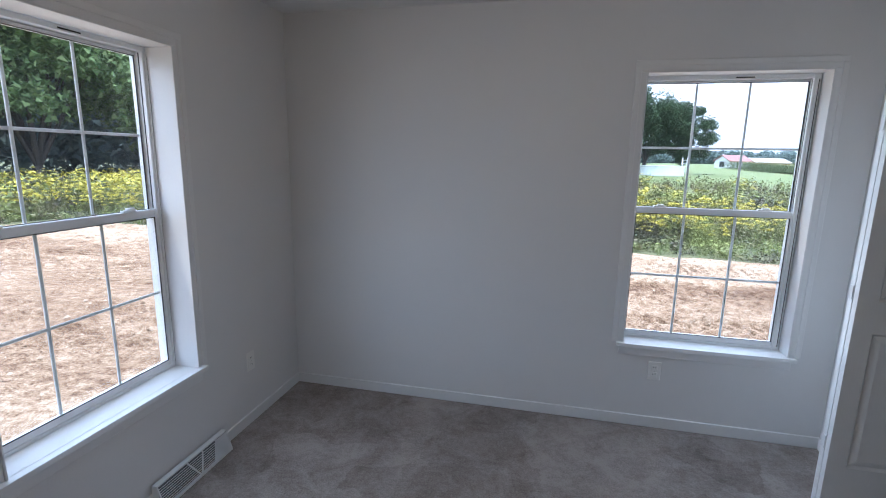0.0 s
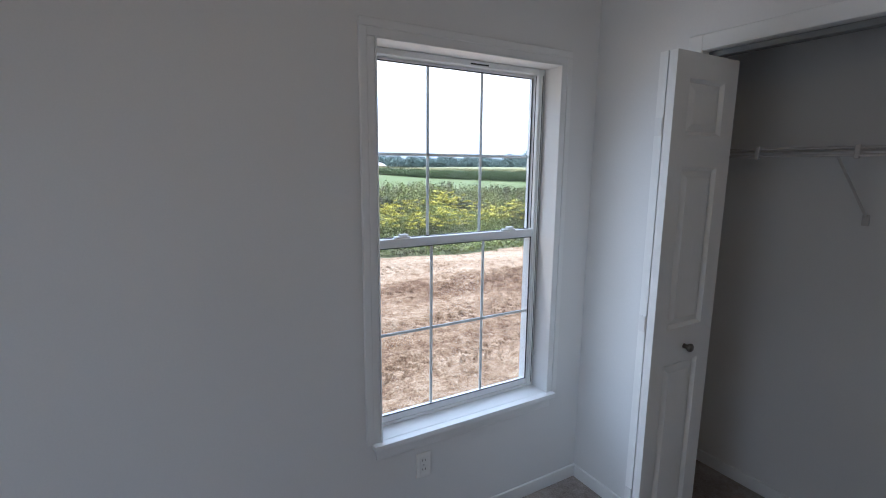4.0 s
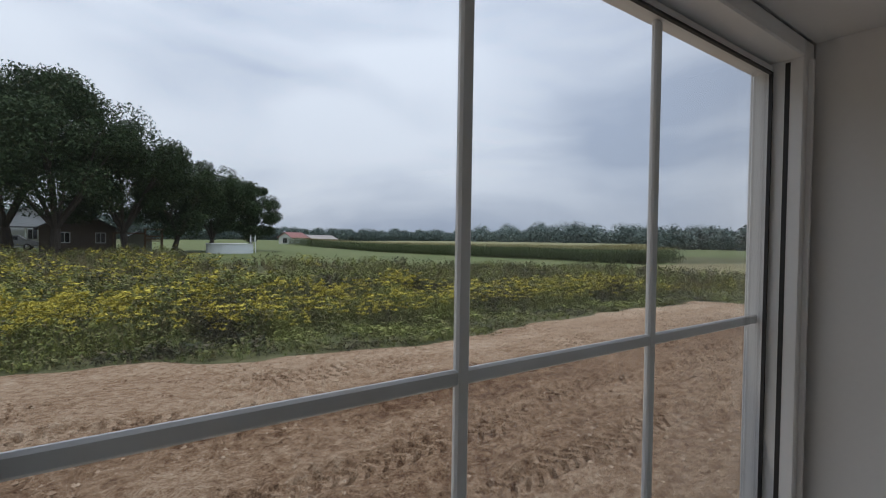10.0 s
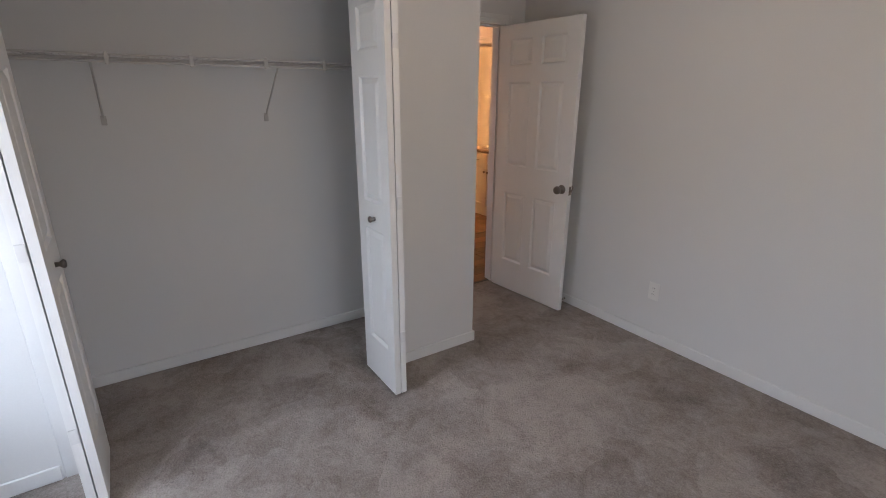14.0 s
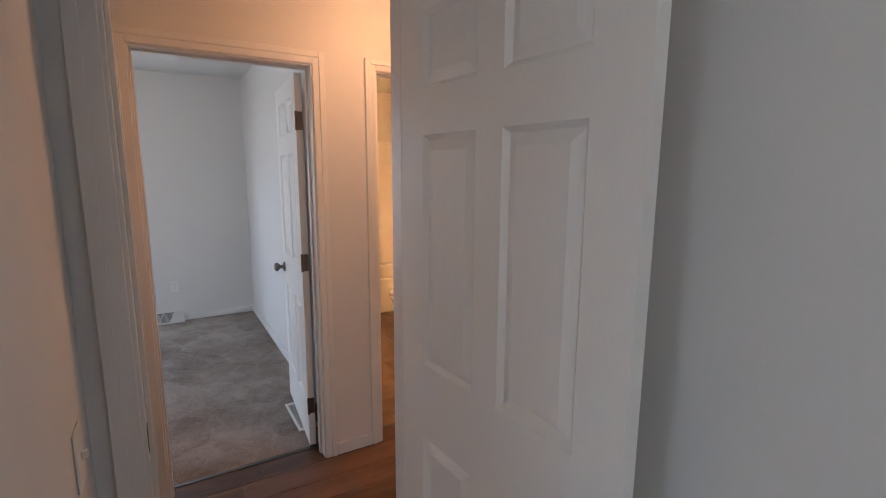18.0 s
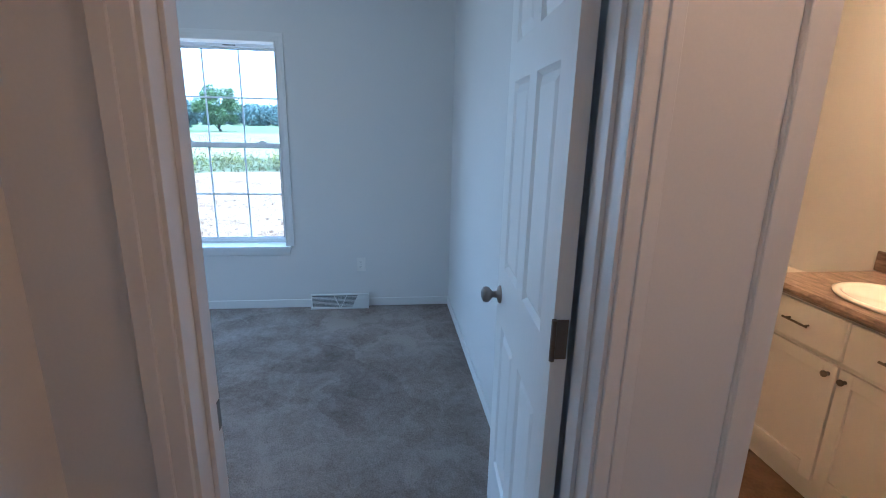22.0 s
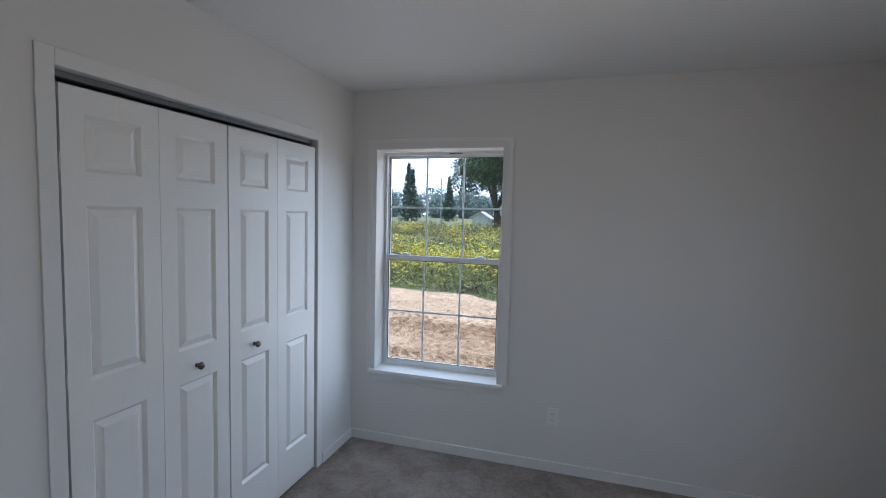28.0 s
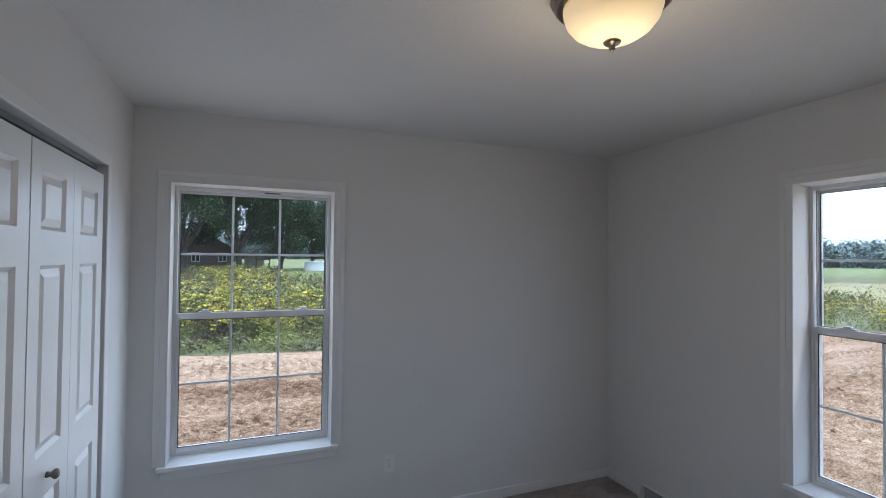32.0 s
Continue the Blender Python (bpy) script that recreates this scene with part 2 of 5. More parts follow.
def carpet_mat():
    """Cut pile: tufts, clumps that lean together, and broad brushed and trodden patches."""
    m, n, l, p = node_mat("carpet_pile")
    co = n.new("ShaderNodeTexCoord")
    total, heights = None, None
    for scale, detail, distort, amount, lift, rough in ((1.5, 2, 0.8, 0.5, 0.0, 0.5), (5.5, 8, 0.6, 0.9, 0.3, 0.7), (38.0, 4, 0.3, 0.42, 0.8, 0.65), (120.0, 3, 0.0, 0.65, 1.0, 0.7)):
        t = n.new("ShaderNodeTexNoise")
        t.inputs["Scale"].default_value, t.inputs["Detail"].default_value, t.inputs["Distortion"].default_value, t.inputs["Roughness"].default_value = scale, detail, distort, rough
        l.new(co.outputs["Object"], t.inputs["Vector"])
        for amt, which in ((amount, 0), (lift, 1)):
            if not amt:
                continue
            ma = n.new("ShaderNodeMath")
            ma.operation = "MULTIPLY_ADD"
            l.new(t.outputs["Fac"], ma.inputs[0])
            ma.inputs[1].default_value = amt
            prev = heights if which else total
            if prev is None:
                ma.inputs[2].default_value = 0.0
            else:
                l.new(prev.outputs[0], ma.inputs[2])
            if which:
                heights = ma
            else:
                total = ma
    # foot and vacuum marks: patches of pile that lean one way, with crisp edges
    warp, add, cell = n.new("ShaderNodeTexNoise"), n.new("ShaderNodeMixRGB"), n.new("ShaderNodeTexVoronoi")
    warp.inputs["Scale"].default_value, warp.inputs["Detail"].default_value = 4.0, 5
    l.new(co.outputs["Object"], warp.inputs["Vector"])
    add.blend_type = "ADD"
    add.inputs["Fac"].default_value = 0.35
    l.new(co.outputs["Object"], add.inputs["Color1"])
    l.new(warp.outputs["Color"], add.inputs["Color2"])
    cell.inputs["Scale"].default_value = 2.6
    l.new(add.outputs["Color"], cell.inputs["Vector"])
    lean, mark = n.new("ShaderNodeSeparateColor"), n.new("ShaderNodeMath")
    l.new(cell.outputs["Color"], lean.inputs["Color"])
    mark.operation = "MULTIPLY_ADD"
    l.new(lean.outputs[0], mark.inputs[0])
    mark.inputs[1].default_value = 0.16
    l.new(total.outputs[0], mark.inputs[2])
    r = n.new("ShaderNodeMapRange")
    r.inputs["From Min"].default_value, r.inputs["From Max"].default_value = 1.0, 1.5
    l.new(mark.outputs[0], r.inputs["Value"])
    ramp = n.new("ShaderNodeValToRGB")
    e = ramp.color_ramp.elements
    e.new(0.5)
    for k, c in enumerate(((0.175, 0.147, 0.129), (0.285, 0.247, 0.222), (0.405, 0.360, 0.329))):
        e[k].position, e[k].color = 0.5 * k, (*c, 1)
    l.new(r.outputs[0], ramp.inputs["Fac"])
    l.new(ramp.outputs["Color"], p.inputs["Base Color"])
    p.inputs["Roughness"].default_value, p.inputs["Specular IOR Level"].default_value, p.inputs["Diffuse Roughness"].default_value = 0.97, 0.1, 1.0
    bn = n.new("ShaderNodeBump")
    bn.inputs["Strength"].default_value, bn.inputs["Distance"].default_value = 0.9, 0.012
    l.new(heights.outputs[0], bn.inputs["Height"])
    l.new(bn.outputs["Normal"], p.inputs["Normal"])
    return m


WALL = paint("wall_paint", (0.70, 0.693, 0.68), 0.62, var=0.025, coarse=1.3, fine=160, bump=0.10, depth=0.0012, spec=0.35)
CEIL = paint("ceiling_paint", (0.74, 0.735, 0.72), 0.85, var=0.03, coarse=1.5, fine=70, bump=0.35, depth=0.003, spec=0.2)
TRIM = paint("trim_paint", (0.74, 0.735, 0.722), 0.4, var=0.02, coarse=3, fine=120, bump=0.04, depth=0.001)
DOORW = paint("door_paint", (0.80, 0.795, 0.775), 0.38, var=0.025, coarse=2.5, fine=220, bump=0.10, depth=0.0008, stretch=(1, 1, 0.12))
VINYL = paint("window_vinyl", (0.82, 0.83, 0.83), 0.35, var=0.02, coarse=4, fine=150, bump=0.03)
GRILLE = paint("grille_vinyl", (0.74, 0.75, 0.76), 0.4, var=0.03, coarse=6, fine=150, bump=0.02)
GASKET = paint("dark_gasket", (0.03, 0.03, 0.032), 0.6, var=0.1)
CARPET = carpet_mat()
PLANK = mix_cols("wood_plank", ((0.050, 0.022, 0.012), (0.095, 0.043, 0.023), (0.155, 0.075, 0.040)), 1.6, 0.34, 22, 0.2, 0.0012, stretch=(8, 1.0, 8), distort=0.6, rnd=0.35, spec=0.45)
TILE = mix_cols("bath_vinyl_tile", ((0.10, 0.055, 0.028), (0.17, 0.10, 0.052), (0.25, 0.155, 0.085)), 4.0, 0.35, 60, 0.2, 0.001, distort=0.6, rnd=0.25, spec=0.45)
NICKEL = paint("brushed_nickel", (0.23, 0.20, 0.175), 0.30, metal=1.0, var=0.08, coarse=8, fine=300, bump=0.05)
CHROME = paint("chrome", (0.6, 0.6, 0.6), 0.12, metal=1.0, var=0.02)
BRONZE = paint("hinge_bronze", (0.17, 0.135, 0.11), 0.38, metal=1.0, var=0.1)
WIRE = paint("coated_wire", (0.50, 0.48, 0.46), 0.35, var=0.02)
DARK = paint("threshold_metal", (0.10, 0.10, 0.10), 0.5, metal=0.6, var=0.1)
TRACK = paint("track_metal", (0.22, 0.225, 0.225), 0.45, metal=0.5, var=0.05)
OUTLET = paint("outlet_plastic", (0.78, 0.77, 0.74), 0.35, var=0.02)
CERAMIC = paint("ceramic", (0.82, 0.80, 0.76), 0.12, var=0.01)
COUNTER = mix_cols("laminate_top", ((0.10, 0.07, 0.05), (0.22, 0.16, 0.12), (0.36, 0.28, 0.21)), 14, 0.35, 60, 0.05, 0.0005, distort=0.8, stretch=(0.5, 2, 2), spec=0.5)
GLASS = pane_mat()
LAMPGLASS = glow("alabaster_glass", (1.0, 0.60, 0.20), LAMP_E)
HALLGLASS = glow("hall_lamp_glass", (1.0, 0.43, 0.16), HALL_E)
BATHGLASS = glow("bath_lamp_glass", (1.0, 0.44, 0.14), BATH_E)
MIRROR = paint("mirror_silver", (0.9, 0.9, 0.9), 0.02, metal=1.0, var=0.0, bump=0)
SLAB = paint("concrete_block", (0.34, 0.33, 0.31), 0.9, var=0.15, fine=30, bump=0.3)
SIDING = paint("vinyl_siding", (0.55, 0.56, 0.57), 0.5, var=0.04)


# ---- builders ----
def bm_boxes(boxes, bevel=0.0):
    bm = bmesh.new()
    for x0, x1, y0, y1, z0, z1 in boxes:
        v = [bm.verts.new((x, y, z)) for z in (z0, z1) for y in (y0, y1) for x in (x0, x1)]
        for f in ((0, 2, 3, 1), (4, 5, 7, 6), (0, 1, 5, 4), (2, 6, 7, 3), (0, 4, 6, 2), (1, 3, 7, 5)):
            bm.faces.new([v[k] for k in f])
    if bevel:
        bmesh.ops.bevel(bm, geom=bm.edges[:], offset=bevel, segments=1, affect="EDGES", clamp_overlap=True)
    return bm


def link(name, bm, material, smooth=False):
    me = bpy.data.meshes.new(name)
    bmesh.ops.recalc_face_normals(bm, faces=bm.faces[:])
    bm.to_mesh(me)
    bm.free()
    me.materials.append(material)
    if smooth:
        me.polygons.foreach_set("use_smooth", [True] * len(me.polygons))
    return new(name, me)


def part(name, bm, material, parent, label="", smooth=False):
    ob = link(name, bm, material, smooth)
    ob.parent = parent
    return tagged(ob, label)


def thing(name, m, label, category, group="", kind=""):
    ob = new(name)
    ob.empty_display_size = 0.1
    ob.matrix_world = m
    return tagged(ob, label, category, group, kind)


def turned(profile, seg=24, axis="z"):
    """A turned body from (radius, height) steps."""
    bm = bmesh.new()
    rings = []
    for r, h in profile:
        ring = []
        for k in range(seg):
            a = 2 * math.pi * k / seg
            p = (r * math.cos(a), r * math.sin(a), h)
            ring.append(bm.verts.new(p if axis == "z" else ((p[0], p[2], p[1]) if axis == "y" else (p[2], p[0], p[1]))))
        rings.append(ring)
    for a, b in zip(rings, rings[1:]):
        for k in range(seg):
            bm.faces.new((a[k], a[(k + 1) % seg], b[(k + 1) % seg], b[k]))
    bm.faces.new(rings[0])
    bm.faces.new(rings[-1])
    return bm


def rod(bm, a, b, r, seg=6):
    """A round rod from a to b, added to bm."""
    a, b = Vector(a), Vector(b)
    q = (b - a).to_track_quat("Z", "Y").to_matrix()
    ends = [[bm.verts.new(p + q @ Vector((r * math.cos(2 * math.pi * k / seg), r * math.sin(2 * math.pi * k / seg), 0))) for k in range(seg)] for p in (a, b)]
    for k in range(seg):
        bm.faces.new((ends[0][k], ends[0][(k + 1) % seg], ends[1][(k + 1) % seg], ends[1][k]))
    bm.faces.new(ends[0])
    bm.faces.new(ends[1])
    return bm


def wall(name, along, f0, f1, a0, a1, z0, z1, holes=(), material=None, label="plain white painted wall"):
    """A wall in one piece, with its openings cut through."""
    ac = sorted({a0, a1, *(v for h in holes for v in h[:2])})
    zc = sorted({z0, z1, *(min(max(v, z0), z1) for h in holes for v in h[2:])})
    solid = lambda i, j: 0 <= i < len(ac) - 1 and 0 <= j < len(zc) - 1 and not any(h[0] <= ac[i] and ac[i + 1] <= h[1] and h[2] <= zc[j] and zc[j + 1] <= h[3] for h in holes)
    bm, have = bmesh.new(), {}

    def v(i, f, j):
        if (i, f, j) not in have:
            p = (ac[i], (f0, f1)[f], zc[j])
            have[i, f, j] = bm.verts.new(p if along == "x" else (p[1], p[0], p[2]))
        return have[i, f, j]

    for i in range(len(ac) - 1):
        for j in range(len(zc) - 1):
            if not solid(i, j):
                continue
            for f in (0, 1):
                bm.faces.new((v(i, f, j), v(i + 1, f, j), v(i + 1, f, j + 1), v(i, f, j + 1)))
            for di, dj, p, q in ((-1, 0, (i, j), (i, j + 1)), (1, 0, (i + 1, j), (i + 1, j + 1)), (0, -1, (i, j), (i + 1, j)), (0, 1, (i, j + 1), (i + 1, j + 1))):
                if not solid(i + di, j + dj):
                    bm.faces.new((v(p[0], 0, p[1]), v(q[0], 0, q[1]), v(q[0], 1, q[1]), v(p[0], 1, p[1])))
    return tagged(link(name, bm, material or WALL), label, "wall", kind="structure")


# ---- the house: plan ----
H = 2.44
WZ0, WZ1, WW = 0.525, 2.05, 0.88
N0, E1, W1 = 5.197, -1.345, -0.945
DH = 2.03
wall("wall_north", "x", 0.0, 0.16, -0.16, 8.32, -0.3, H, ((2.145, 3.015, WZ0, WZ1), (N0, N0 + WW, WZ0, WZ1)))
wall("wall_west", "y", -0.16, 0.0, -5.4, 0.0, -0.3, H, ((W1 - WW, W1, WZ0, WZ1),))
wall("wall_east", "y", 8.16, 8.32, -5.4, 0.0, -0.3, H, ((E1 - WW, E1, WZ0, WZ1),))
wall("wall_bedroom_south", "x", -3.65, -3.55, 0.0, 3.95, 0.0, H)
wall("wall_closet_front", "y", 3.24, 3.34, -2.475, 0.0, 0.0, H, ((-1.94, -0.50, 0.0, 2.04),))
wall("wall_closet_end", "x", -2.575, -2.475, 3.24, 3.95, 0.0, H)
wall("wall_hall_west", "y", 3.95, 4.075, -5.31, 0.0, 0.0, H, ((-3.357, -2.665, 0.0, DH),))
wall("wall_hall_east", "y", 5.10, 5.22, -5.31, -2.365, 0.0, H, ((-3.412, -2.67, 0.0, DH), (-4.325, -3.725, 0.0, DH)))
wall("wall_hall_north", "x", -2.465, -2.365, 4.075, 5.10, 0.0, H)
wall("wall_small_closet_front", "y", 4.92, 5.02, -2.365, 0.0, 0.0, H, ((-1.93, -0.46, 0.0, 2.04),))
wall("wall_small_closet_back", "y", 4.25, 4.32, -2.365, 0.0, 0.0, H)
wall("wall_chase", "x", -2.61, -2.365, 5.22, 5.375, 0.0, H)
wall("wall_room_south", "x", -3.64, -3.54, 5.22, 8.16, 0.0, H)
wall("wall_bath_south", "x", -5.4, -5.31, 0.0, 8.16, 0.0, H)
tagged(link("ceiling", bm_boxes([(-0.16, 8.32, -5.4, 0.16, H, H + 0.16)]), CEIL), "flat white textured ceiling", "ceiling", kind="structure")
tagged(link("roof", bm_boxes([(-0.45, 8.65, -5.8, 0.30, H + 0.164, H + 0.3)]), SIDING), "low house roof with short eaves", "roof", kind="structure")
tagged(link("foundation", bm_boxes([(-0.16, 8.32, -5.4, 0.16, -1.0, -0.304)]), SLAB), "grey block foundation under the house", "foundation", kind="structure")
tagged(link("floor_base", bm_boxes([(0.0, 8.16, -5.4, 0.0, -0.3, -0.03)]), SLAB), "house floor deck", "floor", kind="structure")
tagged(link("carpet_bedroom", bm_boxes([(0.0, 3.95, -3.55, 0.0, -0.03, 0.0), (3.95, 4.015, -3.357, -2.665, -0.03, 0.0)]), CARPET), "taupe cut-pile carpet with vacuum and foot marks", "carpet", kind="structure")
tagged(link("carpet_room", bm_boxes([(5.235, 8.16, -3.54, 0.0, -0.03, 0.0), (4.32, 5.235, -2.365, 0.0, -0.03, 0.0)]), CARPET), "grey-brown cut-pile carpet with foot marks", "carpet", kind="structure")
floor_hall = tagged(link("floor_hall", bm_boxes([(4.015, 5.235, -5.31, -2.465, -0.03, -0.008)]), PLANK), "dark brown wood plank floor of the hall", "floor", kind="structure")
floor_bath = tagged(link("floor_bath", bm_boxes([(5.235, 8.16, -5.31, -3.64, -0.03, -0.006)]), TILE), "brown vinyl tile bathroom floor", "floor", kind="structure")


def skirting(name, runs):
    """Baseboards: runs of (axis, a0, a1, face, side); side is the way from the wall into the room."""
    boxes = []
    for axis, a0, a1, face, side in runs:
        f = sorted((face, face + side * 0.012))
        boxes.append((a0, a1, *f, 0.0, 0.068) if axis == "x" else (*f, a0, a1, 0.0, 0.068))
    tagged(link(name, bm_boxes(boxes, 0.003), TRIM), "low white painted baseboard", "baseboard", kind="structure")


skirting("baseboard_bedroom", [("x", 0.0, 3.24, 0.0, -1), ("y", -3.55, -0.012, 0.0, 1), ("x", 0.012, 3.95, -3.55, 1), ("y", -0.435, -0.012, 3.24, -1),
         ("y", -2.575, -2.005, 3.24, -1), ("x", 3.228, 3.95, -2.575, -1), ("y", -2.475, 0.0, 3.95, -1), ("x", 3.34, 3.938, 0.0, -1), ("x", 3.34, 3.938, -2.475, 1)])
skirting("baseboard_room", [("x", 5.02, 8.16, 0.0, -1), ("y", -3.54, -0.012, 8.16, -1), ("x", 5.22, 8.148, -3.54, 1), ("y", -0.395, -0.012, 5.02, 1),
         ("y", -2.61, -2.353, 5.382, 1), ("y", -2.365, -1.99, 5.02, 1), ("x", 5.032, 5.382, -2.365, 1)])
skirting("baseboard_hall", [("y", -3.67, -3.467, 5.10, -1), ("y", -2.628, -2.465, 5.10, -1), ("y", -5.31, -4.381, 5.10, -1), ("y", -2.61, -2.465, 4.075, 1), ("y", -5.31, -3.413, 4.075, 1)])


# ---- windows ----
def window(name, m, label, w0=-WW / 2, w1=WW / 2, c=0.0, gx=0.397, deep=0.03, rail=0.014, li=0.008):
    """A single-hung window with grilles. x runs along the wall, y outwards, z up from the sill; the glass is centred on c."""
    hh, wt, fy = WZ1 - WZ0, 0.162 + deep, 0.095 + deep
    t = thing(name, m, label, "window", kind="structure")
    for d, o in ((0.008, 0.0), (0.012, 0.030)):
        part("casing", bm_boxes([(w0 - 0.06 + o / 20, w0 - o, -d, 0.0, 0.0, hh + o), (w1 + o, w1 + 0.06 - o / 20, -d, 0.0, 0.0, hh + o), (w0 - 0.06 + o / 20, w1 + 0.06 - o / 20, -d, 0.0, hh + o, hh + 0.06 - o / 20)], 0.002), TRIM, t)
    part("jamb_lining", bm_boxes([(w0, w0 + li, -0.014, fy, 0.0, hh), (w1 - li, w1, -0.014, fy, 0.0, hh), (w0 + li, w1 - li, -0.014, fy, hh - li, hh)], 0.002), TRIM, t)
    part("window_sill", bm_boxes([(w0 - 0.035, w1 + 0.035, -0.035, -0.0005, -0.022, 0.001), (w0 + 0.0005, w1 - 0.0005, -0.0005, fy + 0.005, -0.002, 0.001)], 0.004), TRIM, t)
    part("apron", bm_boxes([(w0 - 0.02, w1 + 0.02, -0.010, 0.0, -0.075, -0.022)], 0.002), TRIM, t)
    a0, a1, b0, b1 = w0 + li, w1 - li, c - gx - rail - 0.001, c + gx + rail + 0.001
    fr = [(a0, b0, fy, wt, 0.0, hh - li), (b1, a1, fy, wt, 0.0, hh - li), (b0, b1, fy, wt, 0.0, 0.014), (b0, b1, fy, wt, hh - 0.030, hh - li)]
    f = part("window_frame", bm_boxes(fr, 0.002), VINYL, t)
    part("frame_lip", bm_boxes([(b1 + 0.012, b1 + 0.018, fy - 0.006, fy + 0.001, 0.016, hh - 0.032), (b0 - 0.004, b0 - 0.001, fy - 0.006, fy + 0.001, 0.016, hh - 0.032)], 0.001), VINYL, t)
    part("frame_channel", bm_boxes([(b1 - 0.0005, b1 + 0.0035, fy + 0.017, fy + 0.023, 0.80, hh - 0.033), (b0 - 0.0035, b0 + 0.0005, fy + 0.017, fy + 0.023, 0.80, hh - 0.033), (b1 + 0.0195, b1 + 0.0225, fy - 0.004, fy - 0.0005, 0.02, hh - 0.035)]), GASKET, t)
    mid = 0.765
    for nm, y0, z0, z1, bot, top in (("upper_sash", fy + 0.037, mid + 0.006, hh - 0.032, 0.024, rail), ("lower_sash", fy + 0.001, 0.016, mid + 0.032, 0.028, 0.036)):
        y1 = y0 + 0.026
        gh, gx, rw = gx, gx + (0.008 if nm == "upper_sash" else 0.0), rail - (0.006 if nm == "upper_sash" else 0.0)
        s = part(nm, bm_boxes([(c - gx - rw, c - gx, y0, y1, z0, z1), (c + gx, c + gx + rw, y0, y1, z0, z1), (c - gx, c + gx, y0, y1, z0, z0 + bot), (c - gx, c + gx, y0, y1, z1 - top, z1)], 0.002), VINYL, t)
        g0, g1 = z0 + bot, z1 - top
        gk = [(c - gx, c - gx + 0.0035, y0 - 0.0008, y0 + 0.0035, g0, g1), (c + gx - 0.0035, c + gx, y0 - 0.0008, y0 + 0.0035, g0, g1), (c - gx, c + gx, y0 - 0.0008, y0 + 0.0035, g0, g0 + 0.003), (c - gx, c + gx, y0 - 0.0008, y0 + 0.0035, g1 - 0.003, g1)]
        part("glazing_bead", bm_boxes(gk), GASKET, s)
        g = part("pane", bm_boxes([(c - gx + 0.001, c + gx - 0.001, y0 + 0.004, y0 + 0.0055, g0 + 0.001, g1 - 0.001)]), GLASS, s)
        g.visible_shadow = False
        gz = 1.133 if nm == "upper_sash" else 0.395
        part("grille_bar", bm_boxes([(c - gx, c + gx, y0 + 0.011, y0 + 0.017, gz - 0.0065, gz + 0.0065)], 0.002), GRILLE, s)
        for sx in (-1, 1):
            part("grille_bar", bm_boxes([(c + sx * gh / 3 - 0.0065, c + sx * gh / 3 + 0.0065, y0 + 0.0105, y0 + 0.0175, g0, g1)], 0.002), GRILLE, s)
        gx = gh
        if nm == "lower_sash":
            for sx in (-1, 1):
                part("latch", bm_boxes([(c + sx * 0.27 - 0.035, c + sx * 0.27 + 0.035, y0 + 0.002, y0 + 0.024, z1, z1 + 0.008), (c + sx * 0.27 - 0.015, c + sx * 0.27 + 0.02, y0 - 0.006, y0 + 0.016, z1 + 0.008, z1 + 0.018)], 0.002), VINYL, s)
    part("vent_slot", bm_boxes([(c + 0.04, c + 0.13, fy - 0.0015, fy - 0.0005, hh - 0.024, hh - 0.018)]), GASKET, t)
    return t


win = "white single-hung vinyl window with a three by two grille in each sash"
window("window_1", pose(2.567, 0, WZ0), win + " beside the open closet", 2.145 - 2.567, 3.015 - 2.567, 0.0, 0.398, 0.0, 0.010, 0.006)
window("window_2", pose(0, W1 - WW / 2, WZ0, 0, 0, 90), win + " on the end wall")
window("window_3", pose(N0 + WW / 2, 0, WZ0), win + " beside the closed closet")
window("window_4", pose(8.16, E1 - WW / 2, WZ0, 0, 0, -90), win + " above two floor vents")


# ---- doors ----
def raised(bm, x0, x1, z0, z1, y, d, lip=0.026):
    """A moulded raised panel on one face: a bevelled field inside a sunk margin."""
    e = 0.012
    rings = [((x0, z0, x1, z1), y), ((x0 + e, z0 + e, x1 - e, z1 - e), y - d * 1.0), ((x0 + e + lip, z0 + e + lip, x1 - e - lip, z1 - e - lip), y - d * 0.15)]
    vs = [[bm.verts.new((a, yy, b)) for a, b in ((r[0], r[1]), (r[2], r[1]), (r[2], r[3]), (r[0], r[3]))] for r, yy in rings]
    for p, q in zip(vs, vs[1:]):
        for k in range(4):
            bm.faces.new((p[k], p[(k + 1) % 4], q[(k + 1) % 4], q[k]))
    bm.faces.new(vs[-1])


def leaf(parent, w, hh, th, cols, rows, name="door_leaf"):
    """A moulded panel door: stiles and rails, and a raised panel in each field on both faces."""
    xs = sorted({0.0, w, *(v for c in cols for v in c)})
    zs = sorted({0.0, hh, *(v for r in rows for v in r)})
    boxes = [(xs[0], cols[0][0], 0, th, 0, hh), (cols[-1][1], w, 0, th, 0, hh)]
    for a, b in zip(cols, cols[1:]):
        boxes.append((a[1], b[0], 0, th, 0, hh))
    for c in cols:
        zz = [0.0] + [v for r in rows for v in r] + [hh]
        for k in range(0, len(zz), 2):
            boxes.append((c[0], c[1], 0, th, zz[k], zz[k + 1]))
    lf = part(name, bm_boxes(boxes), DOORW, parent)
    for c in cols:
        for r in rows:
            bm = bmesh.new()
            raised(bm, c[0], c[1], r[0], r[1], th, 0.012)
            raised(bm, c[0], c[1], r[0], r[1], 0.0, -0.012)
            part("panel", bm, DOORW, lf)
    return lf


